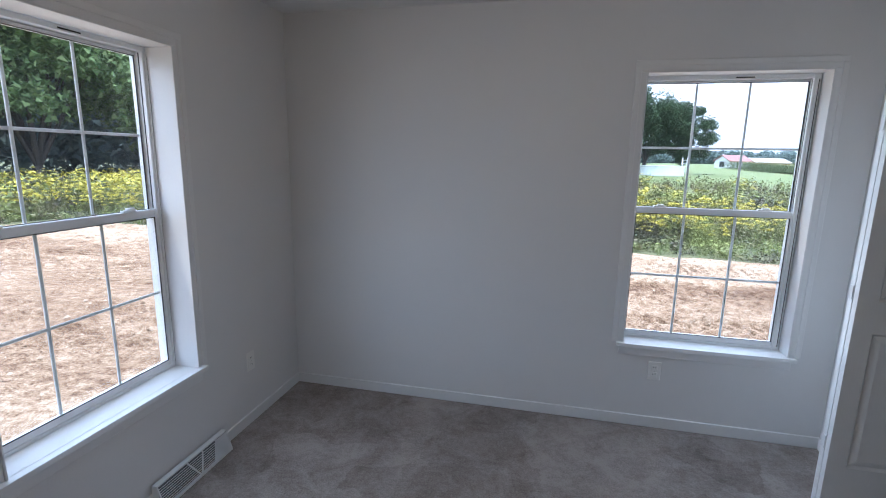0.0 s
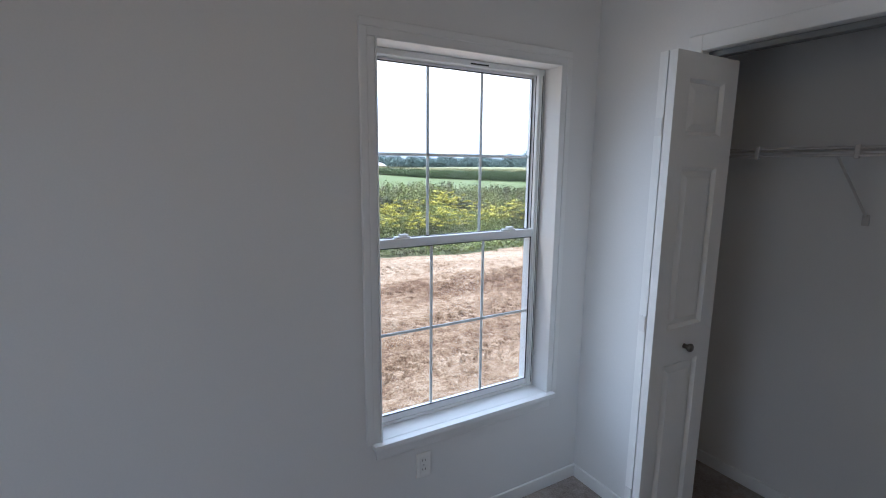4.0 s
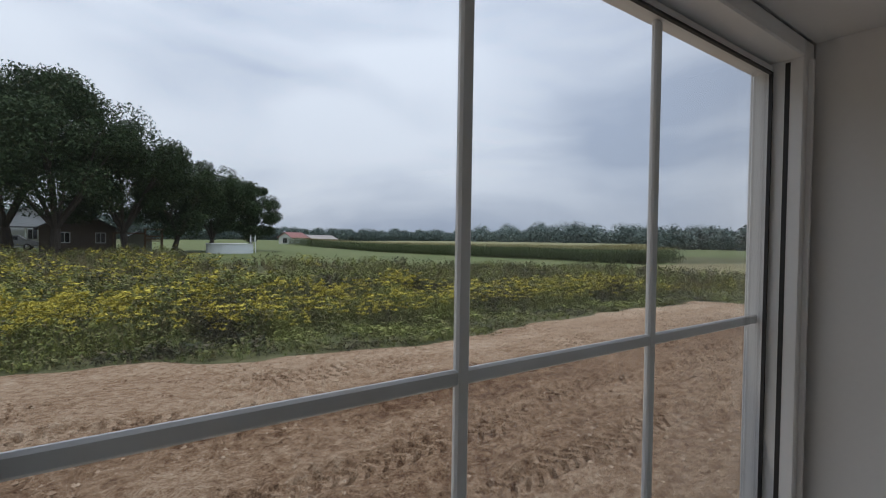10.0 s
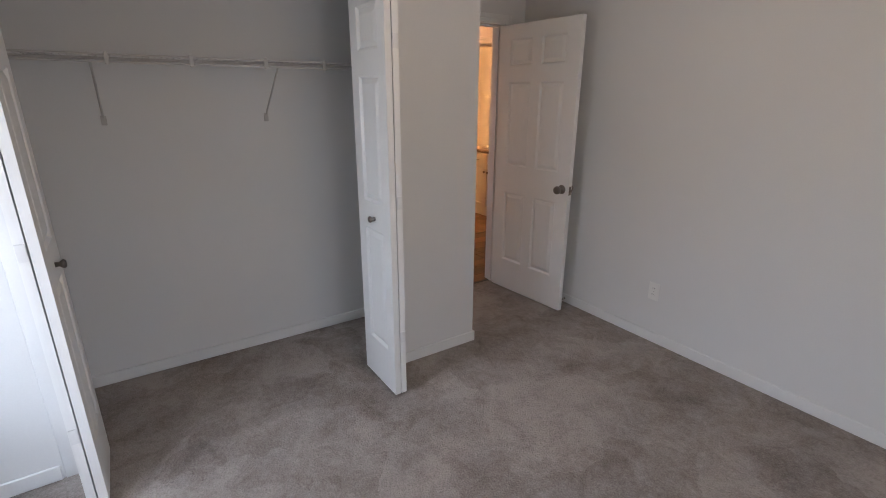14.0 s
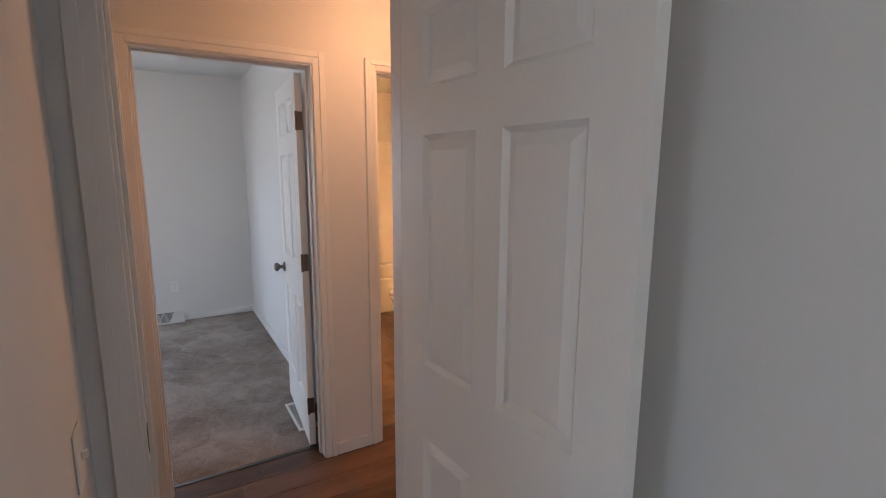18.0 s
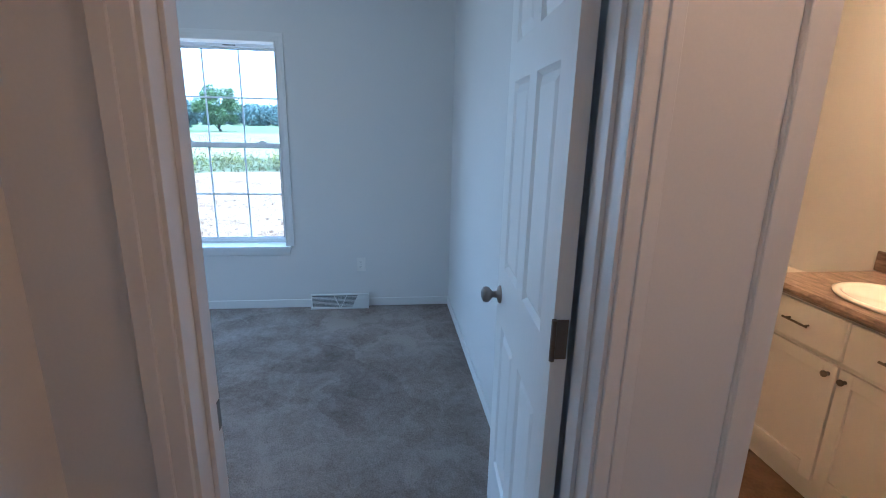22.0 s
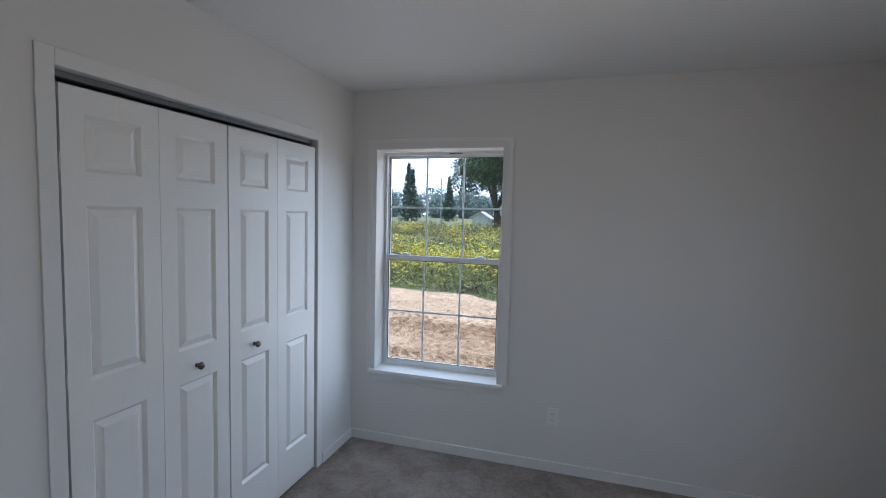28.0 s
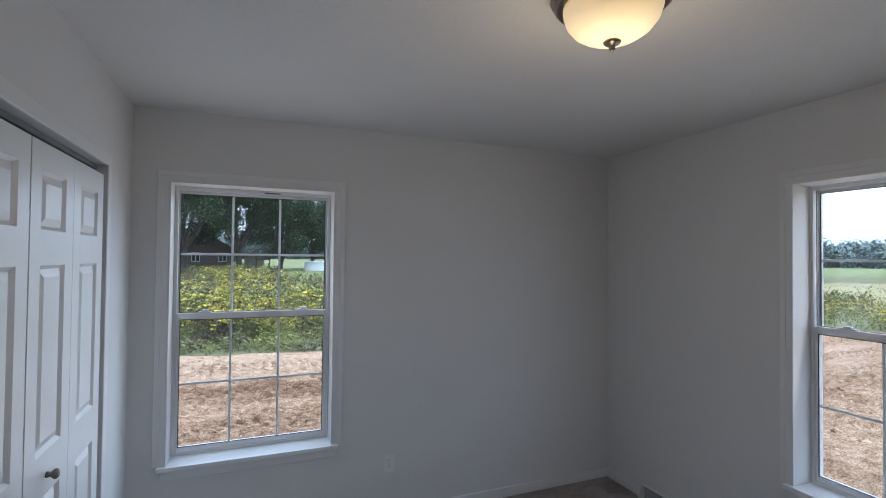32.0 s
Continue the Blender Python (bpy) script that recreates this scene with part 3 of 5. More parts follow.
def knob(parent, x, z, th, rose=0.032, label="satin nickel round door knob"):
    for s, y in ((1, th), (-1, 0.0)):
        bm = turned([(rose, 0), (rose, 0.004), (rose * 0.86, 0.009), (0.013, 0.014), (0.011, 0.028), (0.018, 0.034), (0.027, 0.043), (0.0285, 0.053), (0.025, 0.062), (0.014, 0.0675), (0.012, 0.066), (0.004, 0.066)], 24, "y")
        bmesh.ops.scale(bm, vec=(1, s, 1), verts=bm.verts[:])
        bmesh.ops.translate(bm, vec=(x, y, z), verts=bm.verts[:])
        part("knob", bm, NICKEL, parent, label, smooth=True)


ROWS6 = ((0.245, 0.80), (1.01, 1.61), (1.72, 1.90))


def room_door(name, m, label, flip=1):
    w, hh, th = 0.715, 1.995, 0.035
    t = thing(name, m, label, "door")
    lf = leaf(t, w, hh, th, ((0.105, 0.315), (0.40, 0.61)), ROWS6)
    knob(t, w - 0.055, 0.90, th)
    part("latch_plate", bm_boxes([(w, w + 0.0015, 0.006, th - 0.006, 0.865, 0.925), (w + 0.0015, w + 0.012, 0.011, 0.024, 0.885, 0.905)], 0.0005), NICKEL, t)
    for z in (0.19, 0.995, 1.72):
        bm = bm_boxes([(-0.002, 0.0, -0.0 if flip > 0 else 0.003, th, z, z + 0.09)])
        rod(bm, (-0.006, th if flip < 0 else 0.0, z - 0.002), (-0.006, th if flip < 0 else 0.0, z + 0.092), 0.006, 8)
        part("hinge", bm, BRONZE, t)
    return t


def door_frame(name, along_y, x0, x1, stop_x):
    """Jamb lining, stop and casing of a door opening in a wall from x0 to x1."""
    a0, a1 = along_y
    t = thing(name, pose(0, 0, 0), "white painted door frame with moulded casing", "door frame", kind="structure")
    part("jamb", bm_boxes([(x0 - 0.002, x1 + 0.002, a0, a0 + 0.012, 0, DH - 0.012), (x0 - 0.002, x1 + 0.002, a1 - 0.012, a1, 0, DH - 0.012), (x0 - 0.002, x1 + 0.002, a0, a1, DH - 0.012, DH)], 0.001), TRIM, t)
    part("door_stop", bm_boxes([(stop_x, stop_x + 0.03, a0 + 0.012, a0 + 0.022, 0, DH - 0.012), (stop_x, stop_x + 0.03, a1 - 0.022, a1 - 0.012, 0, DH - 0.012), (stop_x, stop_x + 0.03, a0 + 0.022, a1 - 0.022, DH - 0.022, DH - 0.012)], 0.001), TRIM, t)
    for f, s in ((x0, -1), (x1, 1)):
        for d, o in ((0.010, 0.0), (0.015, 0.030)):
            g = sorted((f - s * 0.001, f + s * d))
            i, e = 0.004 + o, 0.055 - o / 20
            part("casing", bm_boxes([(*g, a0 - e, a0 - i + 0.008, 0, DH + e), (*g, a1 + i - 0.008, a1 + e, 0, DH + e), (*g, a0 - i + 0.008, a1 + i - 0.008, DH + i - 0.008, DH + e)], 0.002), TRIM, t)
    return t


door_frame("door_frame_1", (-3.357, -2.665), 3.95, 4.075, 3.992)
door_frame("door_frame_2", (-3.412, -2.67), 5.10, 5.22, 5.150)
door_frame("door_frame_3", (-4.325, -3.725), 5.10, 5.22, 5.15)
room_door("door_1", pose(3.937, -3.310, 0.012, 0, 0, 184), "white six-panel door standing open against the bedroom wall", -1)
room_door("door_2", pose(5.238, -3.393, 0.012, 0, 0, -4.6), "white six-panel door standing open into the carpeted room", -1)
tagged(link("strike_plate", bm_boxes([(3.955, 3.985, -2.679, -2.677, 0.90, 0.96)], 0.0005), NICKEL), "small dark metal strike plate in the door jamb", "strike plate")
tagged(link("strike_plate", bm_boxes([(5.19, 5.218, -2.684, -2.682, 0.90, 0.96)], 0.0005), NICKEL), "small dark metal strike plate in the door jamb", "strike plate")


def bifold(name, m, label, has_knob=None):
    """One bifold leaf with three raised panels, x from its pivot."""
    w, hh, th = 0.356, 1.974, 0.03
    t = thing(name, m, label, "bifold door", "bifold closet doors")
    leaf(t, w, hh, th, ((0.075, 0.281),), ((0.235, 0.865), (1.005, 1.595), (1.705, 1.89)))
    if has_knob is not None:
        bm = turned([(0.010, 0), (0.008, 0.012), (0.015, 0.020), (0.017, 0.027), (0.012, 0.033), (0.004, 0.034)], 16, "y")
        s = -1 if has_knob[1] <= 0 else 1
        bmesh.ops.scale(bm, vec=(1, s, 1), verts=bm.verts[:])
        bmesh.ops.translate(bm, vec=(has_knob[0], 0.0 if s < 0 else th, 0.925), verts=bm.verts[:])
        part("knob", bm, NICKEL, t, "small satin nickel knob", smooth=True)
    for z in (0.3, 1.0, 1.7):
        part("hinge", bm_boxes([(w - 0.001, w + 0.003, 0.002, th - 0.002, z, z + 0.06)], 0.0005), TRIM, t)
    return t


fold = "white moulded bifold closet leaf folded open"
bifold("bifold_leaf", pose(3.312, -0.534, 0.02, 0, 0, 180), fold)
bifold("bifold_leaf", pose(2.956, -0.599, 0.02, 0, 0, 0), fold, (0.19, -1))
bifold("bifold_leaf", pose(3.312, -1.892, 0.02, 0, 0, 180), fold)
bifold("bifold_leaf", pose(2.956, -1.887, 0.02, 0, 0, 0), fold, (0.17, 1))
shut = "white moulded bifold closet leaf closed in its opening"
for k in range(4):
    bifold("bifold_leaf", pose(4.985, -0.477 - 0.358 * k - 0.007 * (k > 1), 0.02, 0, 0, -90), shut, ((0.19, 1) if k in (1, 2) else None))


def closet_trim(name, x, side, a0, a1):
    t = thing(name, pose(0, 0, 0), "white closet opening trim with a grey metal door track", "trim", kind="structure")
    g = sorted((x, x + side * 0.008))
    part("casing", bm_boxes([(*g, a0 - 0.055, a0, 0, 2.095), (*g, a1, a1 + 0.055, 0, 2.095), (*g, a0, a1, 2.04, 2.095)], 0.002), TRIM, t)
    b = sorted((x - side * 0.075, x - side * 0.035))
    part("track", bm_boxes([(*b, a0 + 0.002, a1 - 0.002, 2.018, 2.039)], 0.002), TRACK, t)


closet_trim("closet_trim_1", 3.24, -1, -1.94, -0.50)
closet_trim("closet_trim_2", 5.02, 1, -1.93, -0.46)


# ---- ceiling lights ----
def dome_light(name, m, glass, label):
    t = thing(name, m, label, "ceiling light")
    part("base_pan", turned([(0.10, 0.0), (0.175, -0.002), (0.178, -0.015), (0.165, -0.026), (0.168, -0.035), (0.158, -0.045), (0.15, -0.045)], 40), NICKEL, t, "brushed nickel rim", smooth=True)
    part("shade", turned([(0.142, -0.040), (0.140, -0.062), (0.131, -0.088), (0.113, -0.112), (0.085, -0.131), (0.048, -0.143), (0.012, -0.147)], 40), glass, t, "glowing alabaster glass bowl", smooth=True)
    part("finial", turned([(0.02, -0.145), (0.026, -0.150), (0.022, -0.156), (0.010, -0.160), (0.008, -0.166), (0.010, -0.170), (0.004, -0.176)], 20), NICKEL, t, smooth=True)
    return t


def bulb_light(x, y, power, col):
    """The light of the bulbs in a bowl, on the ceiling and walls round it."""
    lamp = new("bulb_light", bpy.data.lights.new("bulb_light", "POINT"))
    lamp.data.energy, lamp.data.color, lamp.data.shadow_soft_size = power, col, 0.08
    lamp.location = (x, y, H - 0.42)


bulb_light(6.585, -1.815, 2.0, (1.0, 0.66, 0.34))
bulb_light(1.62, -1.95, 2.1, (1.0, 0.66, 0.34))
dome_light("ceiling_light", pose(6.585, -1.815, H), LAMPGLASS, "lit flush ceiling light with an alabaster glass bowl")
dome_light("ceiling_light", pose(1.62, -1.95, H), LAMPGLASS, "lit flush ceiling light with an alabaster glass bowl")
dome_light("ceiling_light", pose(4.58, -3.75, H), HALLGLASS, "lit flush hall ceiling light with a glass bowl")


# ---- outlets, vents, closet shelf ----
def outlet(m, label):
    """A duplex outlet, x along the wall, y into the room."""
    t = thing("outlet", m, label, "outlet", "wall outlets")
    part("cover_plate", bm_boxes([(-0.036, 0.036, 0.0, 0.006, -0.058, 0.058)], 0.003), OUTLET, t)
    for z in (-0.021, 0.021):
        s = part("socket", bm_boxes([(-0.017, 0.017, 0.006, 0.0085, z - 0.015, z + 0.015)], 0.002), OUTLET, t)
        for x in (-0.006, 0.006):
            part("slot", bm_boxes([(x - 0.0012, x + 0.0012, 0.0084, 0.0088, z - 0.003, z + 0.007)]), GASKET, s)
    part("screw", turned([(0.003, 0.006), (0.003, 0.0075), (0.001, 0.008)], 10, "y"), WIRE, t)


outlet(pose(2.338, 0, 0.361, 0, 0, 180), "white duplex outlet on the wall under the window sill")
outlet(pose(0, -0.53, 0.38, 0, 0, -90), "white duplex outlet on the end wall")
outlet(pose(6.433, 0, 0.357, 0, 0, 180), "white duplex outlet low on the window wall")
outlet(pose(8.16, -2.805, 0.362, 0, 0, 90), "white duplex outlet above the floor vent")
outlet(pose(2.612, -3.55, 0.342, 0, 0, 0), "white duplex outlet low on the plain wall")

VENTIN = paint("vent_inside", (0.15, 0.155, 0.16), 0.6, var=0.1)


def floor_vent(m):
    """A baseboard diffuser: a wedge with a sloped grille split by a fan of two bars. x along the wall, y into the room."""
    t = thing("baseboard_vent", m, "white steel baseboard vent standing on the carpet", "vent", "baseboard vents")
    w, d, hh = 0.235, 0.06, 0.115
    for x in (-w, w - 0.006):
        bm = bmesh.new()
        v = [bm.verts.new((x + dx, y, z)) for dx in (0, 0.006) for y, z in ((0, 0.0), (d, 0.0), (d, 0.014), (0.026, hh), (0, hh))]
        bm.faces.new(v[:5])
        bm.faces.new(v[5:])
        for k in range(5):
            bm.faces.new((v[k], v[(k + 1) % 5], v[5 + (k + 1) % 5], v[5 + k]))
        part("end_plate", bm, TRIM, t)
    part("top_cap", bm_boxes([(-w + 0.006, w - 0.006, 0.0, 0.028, hh - 0.010, hh)], 0.002), TRIM, t)
    part("toe_rail", bm_boxes([(-w + 0.006, w - 0.006, d - 0.012, d, 0.0, 0.016)], 0.002), TRIM, t)
    part("back_plate", bm_boxes([(-w + 0.006, w - 0.006, 0.002, 0.006, 0.0, hh - 0.010)]), VENTIN, t)
    q = lambda x, f: (x, d - 0.003 - f * (d - 0.030), 0.016 + f * (hh - 0.026))
    for x0, x1 in ((-0.01, -0.055), (0.0, 0.05)):
        bm = bmesh.new()
        rod(bm, q(x0, 0), q(x1, 1), 0.004, 4)
        part("divider", bm, TRIM, t)
    for k in range(1, 9):
        bm = bmesh.new()
        rod(bm, q(-w + 0.006, k / 9), q(w - 0.006, k / 9), 0.0022, 4)
        part("slat", bm, TRIM, t)
    bm = bmesh.new()
    v = [bm.verts.new(q(x, f)) for x, f in ((-w + 0.006, 0), (-0.10, 0), (-0.145, 1), (-w + 0.006, 1))]
    bm.faces.new(v)
    bmesh.ops.solidify(bm, geom=bm.faces[:], thickness=0.002)
    part("face_plate", bm, TRIM, t)
    return t


floor_vent(pose(8.148, -0.614, 0, 0, 0, 90))
floor_vent(pose(8.148, -2.63, 0, 0, 0, 90))
floor_vent(pose(0.012, -1.06, 0, 0, 0, -90))
reg = thing("floor_register", pose(5.615, -3.405, 0), "white floor register lying under the open door", "vent")
part("frame", bm_boxes([(-0.185, 0.185, -0.06, -0.045, 0, 0.01), (-0.185, 0.185, 0.045, 0.06, 0, 0.01), (-0.185, -0.165, -0.045, 0.045, 0, 0.01), (0.165, 0.185, -0.045, 0.045, 0, 0.01)], 0.002), TRIM, reg)
part("well", bm_boxes([(-0.165, 0.165, -0.045, 0.045, 0.0005, 0.003)]), VENTIN, reg)
for k in range(9):
    part("vane", bm_boxes([(-0.165, 0.165, -0.042 + 0.01 * k, -0.0405 + 0.01 * k, 0.003, 0.008)]), TRIM, reg)

stop = thing("door_stop", pose(3.32, -3.538, 0.035), "small spring door stop on the baseboard", "door stop")
bm = bmesh.new()
for k in range(60):
    a, b = k * 0.8, (k + 1) * 0.8
    rod(bm, (0.006 * math.cos(a), 0.0009 * k, 0.006 * math.sin(a)), (0.006 * math.cos(b), 0.0009 * (k + 1), 0.006 * math.sin(b)), 0.0012, 4)
part("spring", bm, NICKEL, stop)
part("tip", turned([(0.008, 0.054), (0.008, 0.066), (0.005, 0.07)], 10, "y"), OUTLET, stop)


def wire_shelf():
    x0, x1, z, y0, y1 = 3.60, 3.945, 1.69, -2.474, -0.001
    t = thing("wire_shelf", pose(0, 0, 0), "white coated wire closet shelf with a hanging rod and diagonal braces", "closet shelf")
    for nm, x, zz, r in (("front_rod", x0, z, 0.0045), ("hang_rod", x0, z - 0.028, 0.0055), ("back_rod", x1, z, 0.004), ("middle_rod", (x0 + x1) / 2, z - 0.004, 0.003)):
        bm = bmesh.new()
        part(nm, rod(bm, (x, y0, zz), (x, y1, zz), r, 8), WIRE, t)
    bm = bmesh.new()
    for k in range(1, 97):
        y = y0 + (y1 - y0) * k / 97
        rod(bm, (x0, y, z + 0.004), (x1, y, z + 0.004), 0.0016, 4)
    part("cross_wires", bm, WIRE, t)
    for y in (-2.15, -1.83, -1.53, -1.20, -0.88, -0.55, -0.25):
        part("rod_clip", bm_boxes([(x0 - 0.007, x0 + 0.007, y - 0.008, y + 0.008, z - 0.040, z + 0.010)], 0.002), WIRE, t)
    for y in (-0.82, -1.59):
        bm = bmesh.new()
        rod(bm, (x0 + 0.01, y, z - 0.03), (x1 - 0.002, y, 1.42), 0.005, 8)
        b = part("brace", bm, WIRE, t)
        part("brace_foot", bm_boxes([(x1 - 0.006, x1 + 0.004, y - 0.012, y + 0.012, 1.385, 1.43)], 0.002), WIRE, b)


wire_shelf()


# ---- bathroom ----
CAB = paint("cabinet_paint", (0.78, 0.76, 0.71), 0.4, var=0.02)
van = thing("vanity_cabinet", pose(0, 0, 0), "white bathroom vanity cabinet with two doors", "cabinet")
part("carcass", bm_boxes([(5.36, 6.20, -5.31, -4.725, 0.10, 0.83)]), CAB, van)
part("kick", bm_boxes([(5.37, 6.19, -5.31, -4.755, 0.0, 0.10)]), CAB, van)
for x0, x1 in ((5.375, 5.775), (5.785, 6.185)):
    d = part("door", bm_boxes([(x0 + 0.05, x1 - 0.05, -4.725, -4.718, 0.17, 0.58)]), CAB, van)
    for nm, bx in (("stile", (x0, x0 + 0.055, 0.12, 0.63)), ("stile", (x1 - 0.055, x1, 0.12, 0.63)), ("rail", (x0 + 0.055, x1 - 0.055, 0.12, 0.175)), ("rail", (x0 + 0.055, x1 - 0.055, 0.575, 0.63))):
        part(nm, bm_boxes([(bx[0], bx[1], -4.725, -4.707, bx[2], bx[3])], 0.002), CAB, d)
    kx = x1 - 0.03 if x0 < 5.5 else x0 + 0.03
    bm = turned([(0.008, 0), (0.007, 0.012), (0.013, 0.018), (0.012, 0.026), (0.004, 0.028)], 12, "y")
    bmesh.ops.translate(bm, vec=(kx, -4.707, 0.59), verts=bm.verts[:])
    part("knob", bm, NICKEL, d, smooth=True)
    w = part("drawer_front", bm_boxes([(x0, x1, -4.725, -4.707, 0.65, 0.815)], 0.003), CAB, van)
    bm = bmesh.new()
    xm = (x0 + x1) / 2
    rod(bm, (xm - 0.06, -4.682, 0.735), (xm + 0.06, -4.682, 0.735), 0.005, 8)
    for e in (-0.045, 0.045):
        rod(bm, (xm + e, -4.707, 0.735), (xm + e, -4.682, 0.735), 0.004, 8)
    part("pull", bm, NICKEL, w)
top = thing("countertop", pose(0, 0, 0), "brown mottled laminate vanity top with backsplash", "countertop")
part("slab", bm_boxes([(5.34, 6.235, -5.31, -4.682, 0.83, 0.87)], 0.014), COUNTER, top)
part("backsplash", bm_boxes([(5.34, 6.235, -5.309, -5.29, 0.871, 0.965)], 0.004), COUNTER, top)
sink = thing("sink", pose(5.79, -4.95, 0.872), "white oval drop-in sink", "sink")
bm = turned([(0.255, 0.0), (0.258, 0.010), (0.240, 0.015), (0.222, 0.010), (0.205, -0.03), (0.15, -0.09), (0.03, -0.11)], 40)
bmesh.ops.scale(bm, vec=(1.0, 0.78, 1.0), verts=bm.verts[:])
part("bowl", bm, CERAMIC, sink, smooth=True)
fau = thing("faucet", pose(5.79, -5.20, 0.87), "chrome two-handle bathroom faucet", "faucet")
part("base", bm_boxes([(-0.08, 0.08, -0.025, 0.025, 0.0, 0.02)], 0.006), CHROME, fau)
bm = rod(bmesh.new(), (0, 0, 0.02), (0, 0.02, 0.075), 0.014, 10)
rod(bm, (0, 0.02, 0.07), (0, 0.13, 0.055), 0.011, 10)
part("spout", bm, CHROME, fau)
for s in (-1, 1):
    bm = turned([(0.018, 0.02), (0.015, 0.045), (0.008, 0.05)], 12)
    bmesh.ops.translate(bm, vec=(s * 0.055, 0, 0), verts=bm.verts[:])
    rod(bm, (s * 0.055, 0, 0.046), (s * 0.10, 0.005, 0.058), 0.005, 8)
    part("handle", bm, CHROME, fau)
mir = thing("mirror", pose(0, 0, 0), "frameless mirror over the vanity", "mirror")
part("glass", bm_boxes([(5.42, 6.13, -5.309, -5.303, 1.055, 1.955)], 0.001), MIRROR, mir)
for x in (5.5, 6.0):
    for z in (1.050, 1.947):
        part("clip", bm_boxes([(x - 0.012, x + 0.012, -5.3025, -5.298, z, z + 0.012)], 0.001), CHROME, mir)
bl = thing("vanity_light", pose(0, 0, 0), "lit bathroom bar light over the mirror", "wall light")
part("bar", bm_boxes([(5.47, 6.07, -5.309, -5.28, 2.06, 2.15)], 0.004), CHROME, bl)
for x in (5.55, 5.75, 5.95):
    bm = turned([(0.02, 0.03), (0.045, 0.0), (0.055, -0.05), (0.04, -0.09), (0.01, -0.10)], 16)
    bmesh.ops.translate(bm, vec=(x, -5.19, 2.11), verts=bm.verts[:])
    part("shade", bm, BATHGLASS, bl, smooth=True)
    part("arm", rod(bmesh.new(), (x, -5.28, 2.12), (x, -5.19, 2.13), 0.008, 8), CHROME, bl)
toi = thing("toilet", pose(6.67, -4.75, 0), "white ceramic toilet with a closed lid", "toilet")
bm = turned([(0.115, 0.0), (0.118, 0.05), (0.105, 0.12), (0.12, 0.22), (0.165, 0.32), (0.185, 0.37), (0.17, 0.385)], 28)
bmesh.ops.scale(bm, vec=(1, 1.3, 1), verts=bm.verts[:])
for v in bm.verts:
    if v.co.z < 0.25:
        v.co.y += 0.02
part("bowl", bm, CERAMIC, toi, smooth=True)
bm = turned([(0.185, 0.386), (0.190, 0.395), (0.188, 0.418), (0.17, 0.426), (0.05, 0.428)], 28)
bmesh.ops.scale(bm, vec=(1, 1.28, 1), verts=bm.verts[:])
part("lid", bm, CERAMIC, toi, smooth=True)
part("tank", bm_boxes([(-0.21, 0.21, -0.54, -0.25, 0.37, 0.72)], 0.02), CERAMIC, toi)
part("tank_lid", bm_boxes([(-0.22, 0.22, -0.55, -0.235, 0.721, 0.755)], 0.012), CERAMIC, toi)
part("neck", bm_boxes([(-0.10, 0.10, -0.50, -0.10, 0.0, 0.369)], 0.03), CERAMIC, toi)
part("flush_lever", rod(bmesh.new(), (-0.17, -0.24, 0.66), (-0.10, -0.225, 0.65), 0.006, 8), CHROME, toi)
tub = thing("bathtub", pose(0, 0, 0), "white tub with a moulded shower surround", "bathtub")
part("apron", bm_boxes([(7.36, 7.42, -5.30, -3.65, 0.0, 0.38)], 0.015), CERAMIC, tub)
part("basin", bm_boxes([(7.42, 8.14, -5.30, -3.65, 0.0, 0.10)], 0.01), CERAMIC, tub)
part("rim", bm_boxes([(8.05, 8.14, -5.30, -3.65, 0.10, 0.38), (7.42, 8.05, -5.30, -5.21, 0.10, 0.38), (7.42, 8.05, -3.74, -3.65, 0.10, 0.38)], 0.015), CERAMIC, tub)
for bx in ((8.142, 8.157, -5.30, -3.65, 0.382, 1.87), (7.44, 8.142, -5.308, -5.29, 0.382, 1.87), (7.44, 8.142, -3.66, -3.642, 0.382, 1.87)):
    part("surround_panel", bm_boxes([bx], 0.006), CERAMIC, tub)
fl = random.Random(4)

# planks and tiles
k = 0
for i in range(8):
    x0 = 4.017 + i * 0.1522
    y = -5.31 + fl.uniform(-0.9, 0.0)
    while y < -2.465:
        a, b = max(y, -5.31), min(y + 1.2, -2.465)
        if b - a > 0.05:
            o = part("plank", bm_boxes([(x0, x0 + 0.1507, a + 0.0008, b - 0.0008, -0.008, 0.0)], 0.0009), PLANK, floor_hall)
        y += 1.2
for i in range(8):
    for j in range(6):
        x0, y0 = 5.237 + i * 0.295, -5.31 + j * 0.2783
        part("tile", bm_boxes([(x0, x0 + 0.293, y0, y0 + 0.2763, -0.006, 0.0)], 0.001), TILE, floor_bath)
tagged(link("threshold_1", bm_boxes([(4.005, 4.03, -3.344, -2.678, 0.0, 0.004)], 0.0015), DARK), "dark metal threshold strip", "threshold", kind="structure")
tagged(link("threshold_2", bm_boxes([(5.222, 5.248, -3.398, -2.683, 0.0, 0.004)], 0.0015), DARK), "dark metal threshold strip", "threshold", kind="structure")
tagged(link("threshold_3", bm_boxes([(5.205, 5.235, -4.312, -3.738, 0.0, 0.004)], 0.0015), DARK), "dark metal threshold strip", "threshold", kind="structure")

sw = thing("light_switch", pose(3.80, -2.575, 1.01, 0, 0, 180), "white light switch beside the bedroom door", "switch")
part("cover_plate", bm_boxes([(-0.036, 0.036, 0.0, 0.006, -0.058, 0.058)], 0.003), OUTLET, sw)
part("toggle", bm_boxes([(-0.005, 0.005, 0.006, 0.018, -0.004, 0.012)], 0.002), OUTLET, sw)


# ---- outside ----
GZ = -0.9


